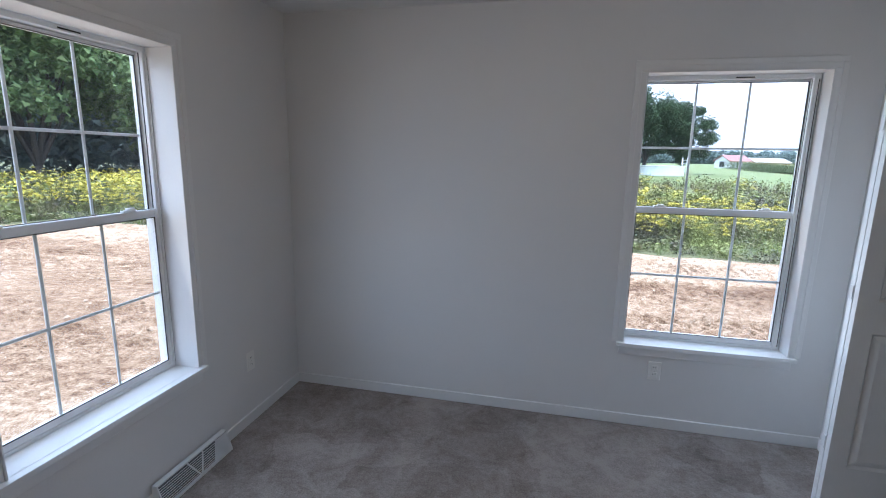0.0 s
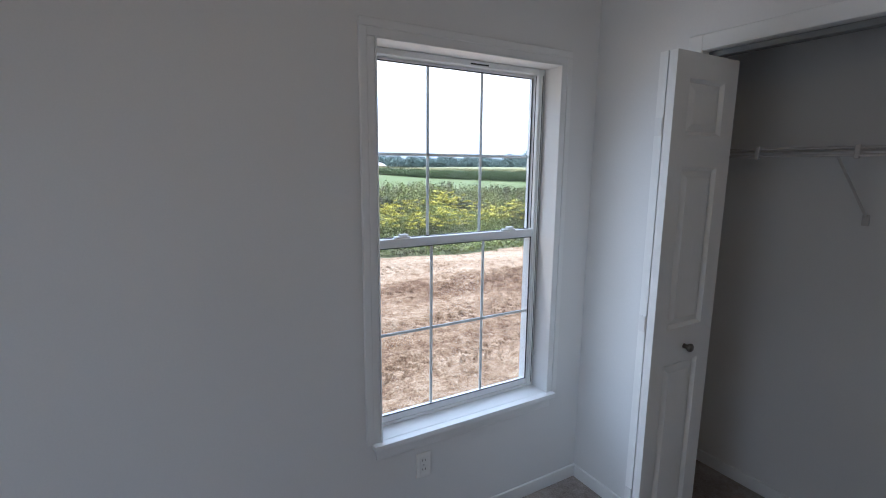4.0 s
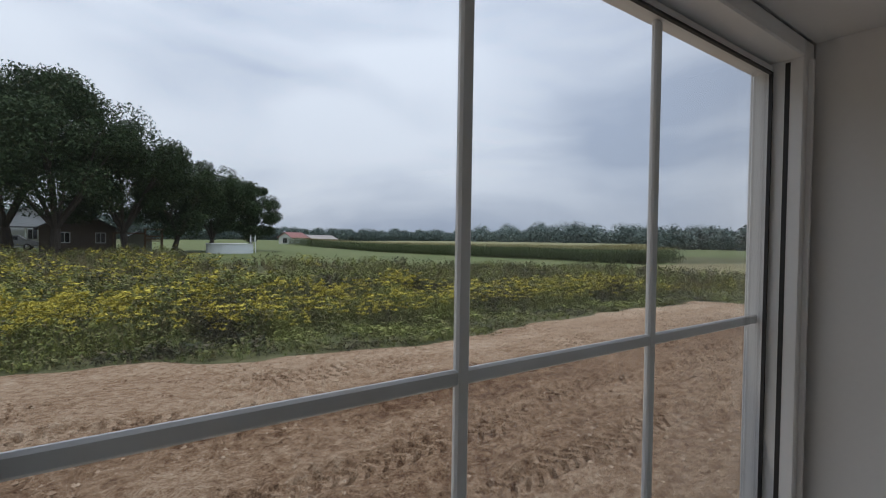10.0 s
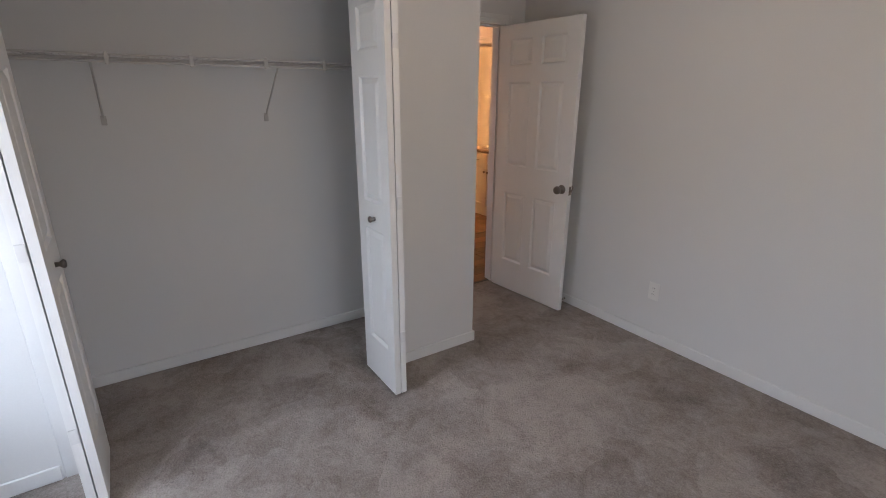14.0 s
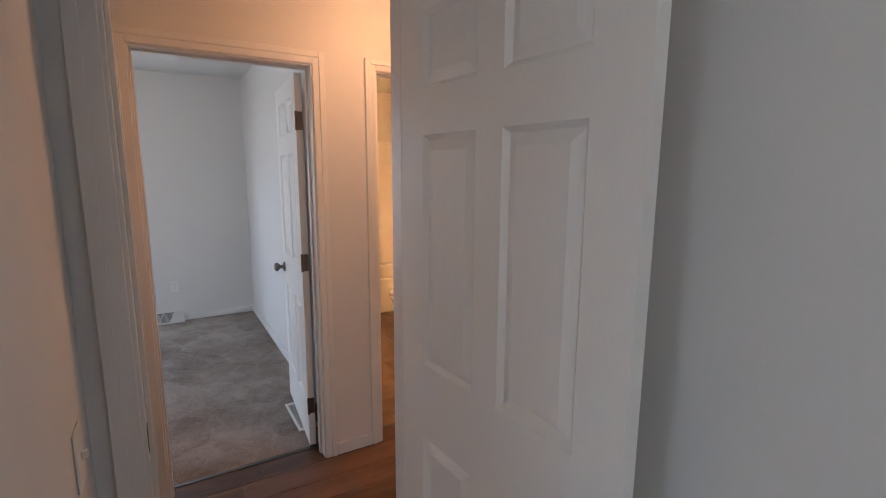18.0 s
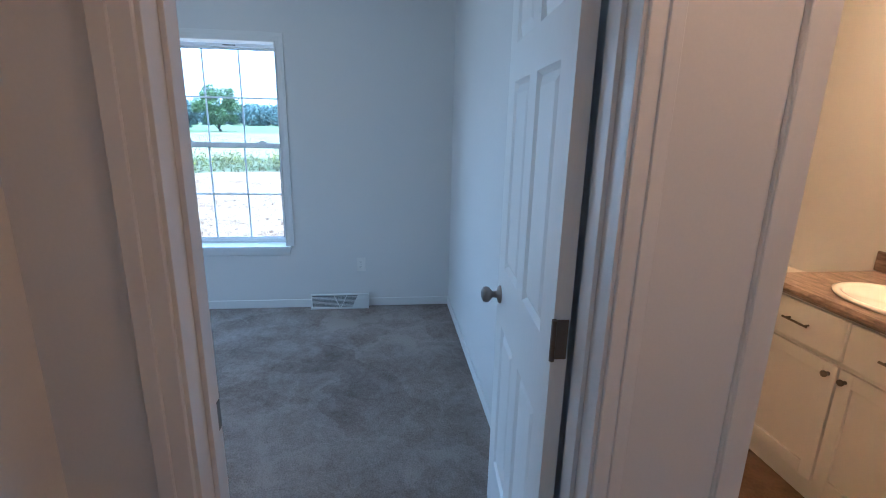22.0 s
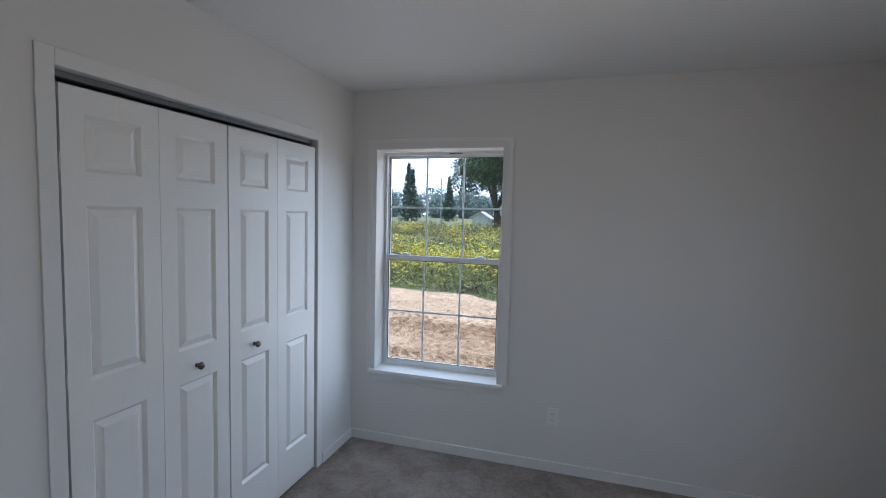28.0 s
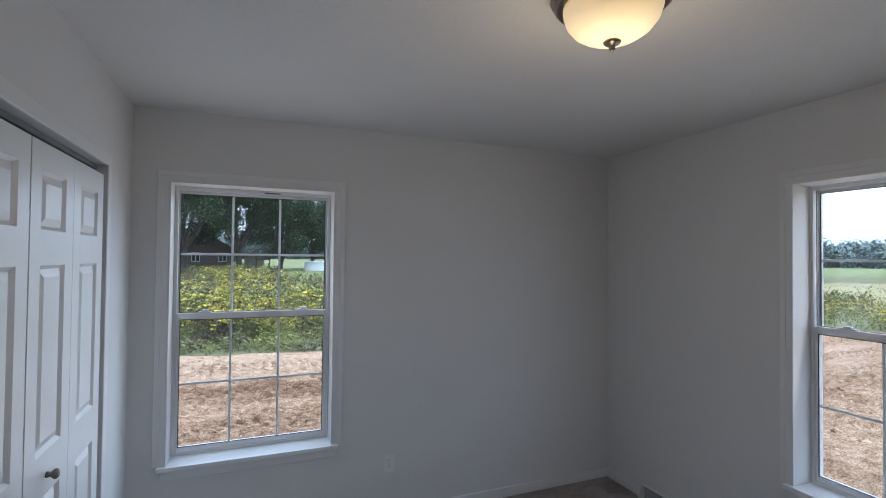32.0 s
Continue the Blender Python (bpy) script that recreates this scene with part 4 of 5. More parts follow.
def gz(x, y):
    """Height of the land: flat by the house, rising gently to the north-west and east."""
    u, v = np.clip((np.asarray(y, float) - 20) / 42, 0, 1), np.clip((np.asarray(x, float) - 40) / 60, 0, 1)
    w = 1 - np.clip((np.asarray(x, float) - 0.3 * np.asarray(y, float) - 4) / 20, 0, 1)
    return GZ + np.maximum(0.85 * u * u * (3 - 2 * u) * w, 0.4 * v * v * (3 - 2 * v))


rng = np.random.default_rng(7)


def leafy(name, cols, rough=0.7, trans=0.25):
    """Foliage that changes from leaf to leaf."""
    m, n, l, p = node_mat(name)
    g, ramp = n.new("ShaderNodeNewGeometry"), n.new("ShaderNodeValToRGB")
    e = ramp.color_ramp.elements
    while len(e) < len(cols):
        e.new(0.5)
    for k, c in enumerate(cols):
        e[k].position, e[k].color = k / (len(cols) - 1), (*c, 1)
    l.new(g.outputs["Random Per Island"], ramp.inputs["Fac"])
    l.new(ramp.outputs["Color"], p.inputs["Base Color"])
    p.inputs["Roughness"].default_value, p.inputs["Specular IOR Level"].default_value = rough, 0.2
    p.inputs["Subsurface Weight"].default_value = 0.0
    return m


LEAF = leafy("maple_leaves", ((0.020, 0.036, 0.015), (0.036, 0.060, 0.024), (0.068, 0.100, 0.040)))
LEAF3 = leafy("woods_leaves", ((0.055, 0.090, 0.030), (0.115, 0.165, 0.055), (0.19, 0.24, 0.092)))
# haze of the distance is put into these pale blue-green leaf colours
HAZE_LEAF = leafy("hazed_far_leaves", ((0.110, 0.147, 0.150), (0.142, 0.185, 0.172), (0.178, 0.220, 0.182)))
NEEDLE = leafy("conifer_needles", ((0.02, 0.04, 0.026), (0.032, 0.058, 0.034), (0.05, 0.08, 0.045)))
WEED = leafy("weed_leaves", ((0.054, 0.065, 0.023), (0.105, 0.115, 0.040), (0.165, 0.165, 0.064), (0.22, 0.19, 0.098)))
WEEDY = leafy("bright_weed_leaves", ((0.11, 0.128, 0.034), (0.19, 0.208, 0.058), (0.27, 0.275, 0.09)))
WEEDB = leafy("browned_weed_leaves", ((0.030, 0.036, 0.020), (0.062, 0.062, 0.036), (0.115, 0.090, 0.058)))
GOLD = leafy("goldenrod_flowers", ((0.24, 0.20, 0.030), (0.40, 0.345, 0.045), (0.55, 0.47, 0.075)))
BLADE = leafy("grass_blades", ((0.10, 0.15, 0.04), (0.18, 0.22, 0.07), (0.30, 0.29, 0.13)))
TANB = leafy("dry_grass_blades", ((0.13, 0.11, 0.055), (0.175, 0.145, 0.075), (0.23, 0.19, 0.105)))
CORN = leafy("corn_leaves", ((0.030, 0.046, 0.014), (0.056, 0.080, 0.024), (0.10, 0.12, 0.045)))
TASSEL = leafy("corn_tassels", ((0.22, 0.20, 0.09), (0.30, 0.26, 0.12)))
BARK = paint("tree_bark", (0.055, 0.045, 0.036), 0.95, var=0.35, coarse=3, fine=25, bump=0.8, depth=0.03)
GRASS = mix_cols("field_grass", ((0.06, 0.066, 0.028), (0.092, 0.094, 0.040), (0.135, 0.122, 0.060)), 0.5, 0.95, 12, 0.6, 0.05)
LAWN = mix_cols("mown_lawn", ((0.085, 0.11, 0.036), (0.115, 0.14, 0.048), (0.16, 0.165, 0.07)), 0.2, 0.95, 10, 0.4, 0.03)
TAN = mix_cols("dry_field", ((0.155, 0.142, 0.066), (0.205, 0.172, 0.088), (0.205, 0.192, 0.092)), 0.12, 0.95, 8, 0.5, 0.05)


def dirt_mat():
    """Graded soil: pale dry crust, drifts of damp red-brown earth, and crumbs."""
    m, n, l, p = node_mat("bare_dirt")
    co = n.new("ShaderNodeTexCoord")
    tot = None
    for scale, detail, distort, amount, st in ((0.30, 4, 0.6, 0.7, (0.2, 1, 1)), (1.6, 8, 0.5, 0.5, (0.5, 1, 1)), (9.0, 8, 0.3, 1.1, (0.7, 1, 1)), (34.0, 6, 0.0, 1.1, (0.9, 1, 1))):
        mp_, t = n.new("ShaderNodeMapping"), n.new("ShaderNodeTexNoise")
        mp_.inputs["Scale"].default_value = st
        mp_.inputs["Rotation"].default_value = (0, 0, radians(-3))
        t.inputs["Scale"].default_value, t.inputs["Detail"].default_value, t.inputs["Distortion"].default_value = scale, detail, distort
        l.new(co.outputs["Object"], mp_.inputs["Vector"])
        l.new(mp_.outputs["Vector"], t.inputs["Vector"])
        ma = n.new("ShaderNodeMath")
        ma.operation = "MULTIPLY_ADD"
        l.new(t.outputs["Fac"], ma.inputs[0])
        ma.inputs[1].default_value = amount
        if tot is None:
            ma.inputs[2].default_value = 0.0
        else:
            l.new(tot.outputs[0], ma.inputs[2])
        tot = ma
    r = n.new("ShaderNodeMapRange")
    r.inputs["From Min"].default_value, r.inputs["From Max"].default_value = 1.35, 2.15
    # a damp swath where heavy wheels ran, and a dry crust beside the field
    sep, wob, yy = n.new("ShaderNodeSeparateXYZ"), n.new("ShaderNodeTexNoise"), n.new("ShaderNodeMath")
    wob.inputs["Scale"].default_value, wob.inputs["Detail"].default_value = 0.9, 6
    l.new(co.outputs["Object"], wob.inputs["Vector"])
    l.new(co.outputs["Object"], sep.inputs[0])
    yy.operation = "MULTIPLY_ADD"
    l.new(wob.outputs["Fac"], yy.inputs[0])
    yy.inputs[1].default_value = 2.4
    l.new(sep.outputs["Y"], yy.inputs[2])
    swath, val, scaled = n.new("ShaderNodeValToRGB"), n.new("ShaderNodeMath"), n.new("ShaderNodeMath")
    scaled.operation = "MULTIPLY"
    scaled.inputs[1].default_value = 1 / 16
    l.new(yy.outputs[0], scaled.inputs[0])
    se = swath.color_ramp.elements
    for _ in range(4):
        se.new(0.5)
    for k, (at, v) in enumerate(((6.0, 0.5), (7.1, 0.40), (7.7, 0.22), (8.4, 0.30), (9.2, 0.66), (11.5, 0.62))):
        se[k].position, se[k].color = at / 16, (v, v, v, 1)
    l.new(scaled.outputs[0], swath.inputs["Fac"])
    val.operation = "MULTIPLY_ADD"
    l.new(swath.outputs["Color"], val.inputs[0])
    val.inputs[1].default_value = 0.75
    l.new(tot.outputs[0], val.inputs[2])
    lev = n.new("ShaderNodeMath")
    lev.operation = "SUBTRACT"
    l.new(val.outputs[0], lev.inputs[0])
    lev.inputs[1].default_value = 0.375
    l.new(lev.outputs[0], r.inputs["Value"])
    ramp = n.new("ShaderNodeValToRGB")
    e = ramp.color_ramp.elements
    e.new(0.5)
    e.new(0.5)
    for k, c in enumerate(((0.13, 0.072, 0.042), (0.27, 0.173, 0.105), (0.41, 0.292, 0.196), (0.54, 0.42, 0.305))):
        e[k].position, e[k].color = k / 3, (*c, 1)
    l.new(r.outputs[0], ramp.inputs["Fac"])
    l.new(ramp.outputs["Color"], p.inputs["Base Color"])
    p.inputs["Roughness"].default_value, p.inputs["Specular IOR Level"].default_value = 0.95, 0.15
    crumb, cb = n.new("ShaderNodeTexNoise"), n.new("ShaderNodeBump")
    crumb.inputs["Scale"].default_value, crumb.inputs["Detail"].default_value, crumb.inputs["Roughness"].default_value = 15.0, 7, 0.75
    l.new(co.outputs["Object"], crumb.inputs["Vector"])
    cb.inputs["Strength"].default_value, cb.inputs["Distance"].default_value = 1.0, 0.05
    l.new(crumb.outputs["Fac"], cb.inputs["Height"])
    bn = n.new("ShaderNodeBump")
    bn.inputs["Strength"].default_value, bn.inputs["Distance"].default_value = 1.0, 0.03
    l.new(tot.outputs[0], bn.inputs["Height"])
    l.new(cb.outputs["Normal"], bn.inputs["Normal"])
    l.new(bn.outputs["Normal"], p.inputs["Normal"])
    return m


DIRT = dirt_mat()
CLOD = leafy("dirt_clods", ((0.15, 0.087, 0.052), (0.27, 0.18, 0.115), (0.38, 0.275, 0.19), (0.46, 0.36, 0.265)), 0.95)


def lattice(x, y, cell, seed):
    """Smooth random relief, -1 to 1, on a lattice of that cell."""
    tab = np.random.default_rng(seed).uniform(-1, 1, (256, 256))
    u, v = x / cell, y / cell
    i, j = np.floor(u).astype(int), np.floor(v).astype(int)
    fu, fv = u - i, v - j
    fu, fv = fu * fu * (3 - 2 * fu), fv * fv * (3 - 2 * fv)
    g = lambda a, b: tab[(i + a) % 256, (j + b) % 256]
    return (g(0, 0) * (1 - fu) + g(1, 0) * fu) * (1 - fv) + (g(0, 1) * (1 - fu) + g(1, 1) * fu) * fv


def dirt_edge(x, y):
    """Over 0 on the bare lot, under 0 in the field: about the distance to its edge."""
    n_ = np.interp(x, (-20, -6, 0, 3, 5, 8, 10, 15, 30), (10.4, 10.6, 11.7, 11.4, 10.5, 9.8, 9.85, 10.8, 10.7)) + 0.15 * lattice(x, y * 0, 3.0, 5) + 0.30 * lattice(x, y * 0, 0.8, 6) - y
    e_ = 29.0 + 0.5 * lattice(y, x * 0, 2.5, 8) - x - np.maximum(y - 3, 0) * 0.55
    w_ = x + 16.0 + 0.5 * lattice(y, x * 0, 2.5, 9)
    return np.minimum(np.minimum(n_, e_), np.minimum(w_, y + 26))


def relief(x, y):
    """Height of the ground: rough soil, wheel ruts with tread marks, and gentle swells far off."""
    on = np.clip(dirt_edge(x, y) / 0.6, 0, 1)
    z = 0.05 * lattice(x, y, 1.7, 11) + 0.02 * lattice(x, y * 1.6, 0.6, 12)
    rough = np.clip(0.7 + 0.8 * lattice(x, y, 2.4, 17), 0.15, 1.3)
    z += rough * (0.035 * np.maximum(lattice(x * 0.8, y * 1.3, 0.24, 13), -0.1) - 0.04 * np.maximum(0.12 - np.abs(lattice(x * 0.6, y, 0.34, 14)), 0) / 0.12 + 0.042 * lattice(x, y, 0.13, 15) + 0.016 * lattice(x * 0.35, y * 1.4, 0.2, 16))
    for k, (yc, sl, wd) in enumerate(((9.08, -0.07, 0.50), (7.78, -0.05, 0.24), (7.1, -0.03, 0.17), (5.45, 0.0, 0.27), (4.75, 0.02, 0.27), (3.3, 0.03, 0.26), (6.5, 0.01, 0.3))):
        d = y - yc - sl * x - 0.12 * np.sin(x * 0.35 + k)
        inr = np.clip((wd - np.abs(d)) / 0.06, 0, 1)
        lug = x + 0.22 * d + 0.11 * (d > 0.1) if k < 2 else x + np.abs(d) * 0.9
        cut = (np.sin(lug * 2 * math.pi / 0.22) < -0.62) & (np.abs(np.abs(d) - wd * 0.5) < wd * 0.42 if k < 2 else True)
        worn = np.clip(0.75 + 0.9 * lattice(x, y, 0.5, 33), 0.15, 1.2)
        tread = np.where(cut, (-0.10 if k < 2 else -0.055) * worn, 0.02) + 0.012 * lattice(x, y, 0.09, 30)
        patch = np.clip(lattice(x, y * 0, 3.0, 20 + k) * 2 + (1.5 if k < 2 else 0.4), 0, 1)
        z = z * (1 - 0.8 * inr * patch) + inr * patch * (tread - 0.04) + np.clip((0.14 - np.abs(np.abs(d) - wd - 0.07)) / 0.14, 0, 1) * 0.05 * patch
    for k, xc in enumerate((10.4, 11.9, 14.3, 15.9, 18.2, 20.6, 23.5)):
        d = x - xc - 0.04 * y - 0.15 * np.sin(y * 0.4 + k)
        inr = np.clip((0.28 - np.abs(d)) / 0.1, 0, 1) * np.clip((5 - y) / 2, 0, 1)
        bars = np.where(np.sin((y + 0.3 * d) * 2 * math.pi / 0.5) < -0.4, -0.05, 0.01)
        z = z * (1 - 0.6 * inr) + inr * (bars - 0.06) + np.clip((0.2 - np.abs(np.abs(d) - 0.42)) / 0.2, 0, 1) * 0.07 * np.clip((5 - y) / 2, 0, 1)
    return gz(x, y) + on * z


def plain_mesh(name, verts, faces, mats, idx=None, smooth=False):
    """A mesh from arrays of corners and of equal-sided faces."""
    me = bpy.data.meshes.new(name)
    k = faces.shape[1]
    me.vertices.add(len(verts))
    me.vertices.foreach_set("co", verts.astype(np.float32).ravel())
    me.loops.add(faces.size)
    me.loops.foreach_set("vertex_index", faces.astype(np.int32).ravel())
    me.polygons.add(len(faces))
    me.polygons.foreach_set("loop_start", np.arange(0, faces.size, k, dtype=np.int32))
    for m in mats:
        me.materials.append(m)
    if idx is not None:
        me.polygons.foreach_set("material_index", idx.astype(np.int32))
    me.polygons.foreach_set("use_smooth", np.full(len(faces), smooth))
    me.update(calc_edges=True)
    me.validate()
    return new(name, me)


gx = np.concatenate([np.linspace(-1500, -80, 24), np.arange(-70, -16, 2.0), np.arange(-16, -3.5, 0.16), np.arange(-3.5, 9.5, 0.037), np.arange(9.5, 30.5, 0.13), np.arange(31, 120, 1.5), np.linspace(130, 1500, 24)])
gy = np.concatenate([np.linspace(-1500, -60, 20), np.arange(-50, -6, 2.0), np.arange(-6, 0.3, 0.3), np.arange(0.4, 2, 0.12), np.arange(2, 11.8, 0.046), np.arange(11.9, 13, 0.2), np.arange(13.2, 60, 0.8), np.arange(62, 130, 3.0), np.linspace(140, 1500, 24)])
X, Y = np.meshgrid(gx, gy)
Z = relief(X, Y)
nx = len(gx)
ii = (np.arange(len(gy) - 1)[:, None] * nx + np.arange(nx - 1)).ravel()
quads = np.stack([ii, ii + 1, ii + nx + 1, ii + nx], 1)
cx, cy = (X[:-1, :-1] + X[1:, 1:]).ravel() / 2, (Y[:-1, :-1] + Y[1:, 1:]).ravel() / 2
kind_ = np.where(dirt_edge(cx, cy) > 0, 1, 0)
wob = 3 * lattice(cx, cy, 9, 31)
kind_ = np.where((kind_ == 0) & (cx + wob > 38) & (cx < 92) & (cy + wob < 30) & (cy > -80), 2, kind_)
kind_ = np.where((kind_ == 0) & (cy + wob * 0.5 > 57) & (cx > -12) & (cy < 135), 3, kind_)
kind_ = np.where((kind_ == 0) & (cx > 8) & (np.hypot(cx - 2, cy) + wob > 43) & (cx - cy < 30), 3, kind_)
kind_ = np.where((kind_ == 0) & (cx + wob > 92) & (cy < 60), 3, kind_)
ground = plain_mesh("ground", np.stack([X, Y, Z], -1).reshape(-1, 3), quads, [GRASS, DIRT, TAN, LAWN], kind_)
tagged(ground, "bare graded dirt round the house with wheel ruts, then open fields", "ground", kind="structure")


def scatter(name, protos, where, mats, label, category):
    """Copies of small shapes (corners, triangles, material numbers), joined. where: x, y, z, turn, size, lean and shape of each."""
    vs, fs, ms, base = [], [], [], 0
    for k, (v, f, m) in enumerate(protos):
        w = where[where[:, 6].astype(int) == k]
        if not len(w):
            continue
        c, s = np.cos(w[:, 3]), np.sin(w[:, 3])
        p = v[None] * w[:, 4, None, None]
        x = p[..., 0] + p[..., 2] * w[:, 5, None]
        y = p[..., 1]
        q = np.stack([x * c[:, None] - y * s[:, None] + w[:, 0, None], x * s[:, None] + y * c[:, None] + w[:, 1, None], p[..., 2] + w[:, 2, None]], -1)
        vs.append(q.reshape(-1, 3))
        fs.append((f[None] + (np.arange(len(w)) * len(v))[:, None, None] + base).reshape(-1, 3))
        mi = np.tile(m, (len(w), 1))
        if len(mats) > 4:
            tone = lattice(w[:, 0], w[:, 1], 0.9, 61) + 0.6 * lattice(w[:, 0], w[:, 1], 3.0, 62) + 0.35 * np.sin(w[:, 3] * 7)
            mi = np.where(mi == 0, np.where(tone > 0.22, 4, np.where(tone < -0.5, 5, 0))[:, None], mi)
        ms.append(mi.ravel())
        base += len(w) * len(v)
    ob = plain_mesh(name, np.concatenate(vs), np.concatenate(fs), mats, np.concatenate(ms))
    return tagged(ob, label, category, kind="stuff")


def tris_at(pts, size, r, mat, flat=0.0):
    """Loose triangles of that size at points, turned at random."""
    n_ = len(pts)
    d = r.normal(size=(n_, 3, 3)) * np.array([1, 1, 1 - flat])
    d /= np.linalg.norm(d, axis=-1, keepdims=True)
    v = pts[:, None] + d * (np.asarray(size).reshape(-1, 1, 1) * r.uniform(0.6, 1.2, (n_, 1, 1)))
    return v.reshape(-1, 3), np.arange(3 * n_).reshape(-1, 3), np.full(n_, mat)


def blades(n_, hh, spread, width, r, mat, bend=0.3):
    """Thin upright blades from a common root."""
    a = r.uniform(0, 2 * math.pi, n_)
    root = np.stack([np.cos(a), np.sin(a), 0 * a], -1) * r.uniform(0, spread, (n_, 1))
    out = np.stack([np.cos(a), np.sin(a), 0 * a], -1)
    side = np.stack([-np.sin(a), np.cos(a), 0 * a], -1) * width
    hts = hh * r.uniform(0.6, 1.15, (n_, 1))
    tip = root + out * hts * bend * r.uniform(0.3, 1.3, (n_, 1)) + np.array([0, 0, 1]) * hts
    v = np.stack([root - side, root + side, tip], 1)
    return v.reshape(-1, 3), np.arange(3 * n_).reshape(-1, 3), np.full(n_, mat)


def merge(*shapes):
    vs, fs, ms, b = [], [], [], 0
    for v, f, m in shapes:
        vs.append(v)
        fs.append(f + b)
        ms.append(m)
        b += len(v)
    return np.concatenate(vs), np.concatenate(fs), np.concatenate(ms)


def goldenrod(r, bloom, stems_, leaves, leaf_size, sprays, petals, petal_size, grass):
    """A clump of leafy stems; those in bloom carry broad arching plumes."""
    out = []
    for s in range(stems_):
        o = np.array([*r.uniform(-0.2, 0.2, 2), 0])
        hh = r.uniform(0.6, 1.15)
        zz = hh * (0.03 + 0.88 * r.random(leaves))
        pts = o + np.stack([r.uniform(-0.1, 0.1, leaves), r.uniform(-0.1, 0.1, leaves), zz], -1)
        out.append(tris_at(pts, leaf_size, r, 0, 0.1))
        if r.random() < bloom:
            for _ in range(sprays):
                a = r.uniform(0, 6.28)
                u = r.random(petals)
                pp = o + np.stack([np.cos(a) * 0.17 * u, np.sin(a) * 0.17 * u, hh * (0.92 + 0.10 * u - 0.09 * u * u) + r.normal(0, 0.015, petals)], -1)
                out.append(tris_at(pp, petal_size, r, 1, 0.6))
    out.append(blades(grass, 0.75, 0.22, 0.006, r, 0, 0.2))
    out.append(blades(grass // 3, 0.85, 0.22, 0.006, r, 3, 0.2))
    return merge(*out)


pr = np.random.default_rng(21)
BLOOM = (1.0, 0.8, 0.6, 0.4, 0.1, 0.0)
PLANTS = [goldenrod(pr, b, 5, 11, 0.060, 4, 7, 0.054, 7) for b in BLOOM]
PLANTS += [merge(blades(22, 0.42, 0.10, 0.006, pr, 2, 0.5)), merge(blades(18, 0.75, 0.16, 0.010, pr, 3, 0.25)), merge(tris_at(pr.normal(0, 0.14, (22, 3)) * np.array([1, 1, 0.7]) + np.array([0, 0, 0.16]), 0.075, pr, 0))]
PLANTS += [goldenrod(pr, b, 4, 5, 0.10, 2, 3, 0.085, 4) for b in BLOOM]


def sow(n_, x0, x1, y0, y1, lo, hi, pick, keep=None, edge=-0.05):
    """Plants strewn over a stretch of the field, taller and shorter by drifts."""
    x, y = rng.uniform(x0, x1, n_), rng.uniform(y0, y1, n_)
    ok = dirt_edge(x, y) < edge
    if keep is not None:
        ok &= keep(x, y)
    ok &= lattice(x, y, 0.9, 77) + rng.uniform(-0.7, 0.7, n_) > -0.45
    x, y = x[ok], y[ok]
    n_ = len(x)
    tall = np.clip(1.0 + 0.28 * lattice(x, y, 1.1, 78) + 0.14 * lattice(x, y, 4.0, 79), 0.55, 1.5)
    return np.stack([x, y, gz(x, y) - 0.01, rng.uniform(0, 6.28, n_), rng.uniform(lo, hi, n_) * tall, rng.normal(0, 0.14, n_), rng.choice(pick, n_)], -1)


gold = lambda x, y: 0.5 * lattice(x, y, 6.0, 81) + lattice(x, y, 1.3, 82) + rng.uniform(-0.25, 0.25, len(x)) > 0.26 + 0.045 * np.maximum(x, 0) + 0.25 * np.clip((16.5 - y) / 2, 0, 1)
green = lambda x, y: ~gold(x, y)
grown = lambda x, y: (x < 8) | (np.hypot(x - 2, y) < 41 + 0.3 * np.maximum(x - 14, 0) + 2 * lattice(x, y, 5.0, 83))
near_gold = lambda x, y: gold(x, y) & grown(x, y)
near_green = lambda x, y: green(x, y) & grown(x, y)
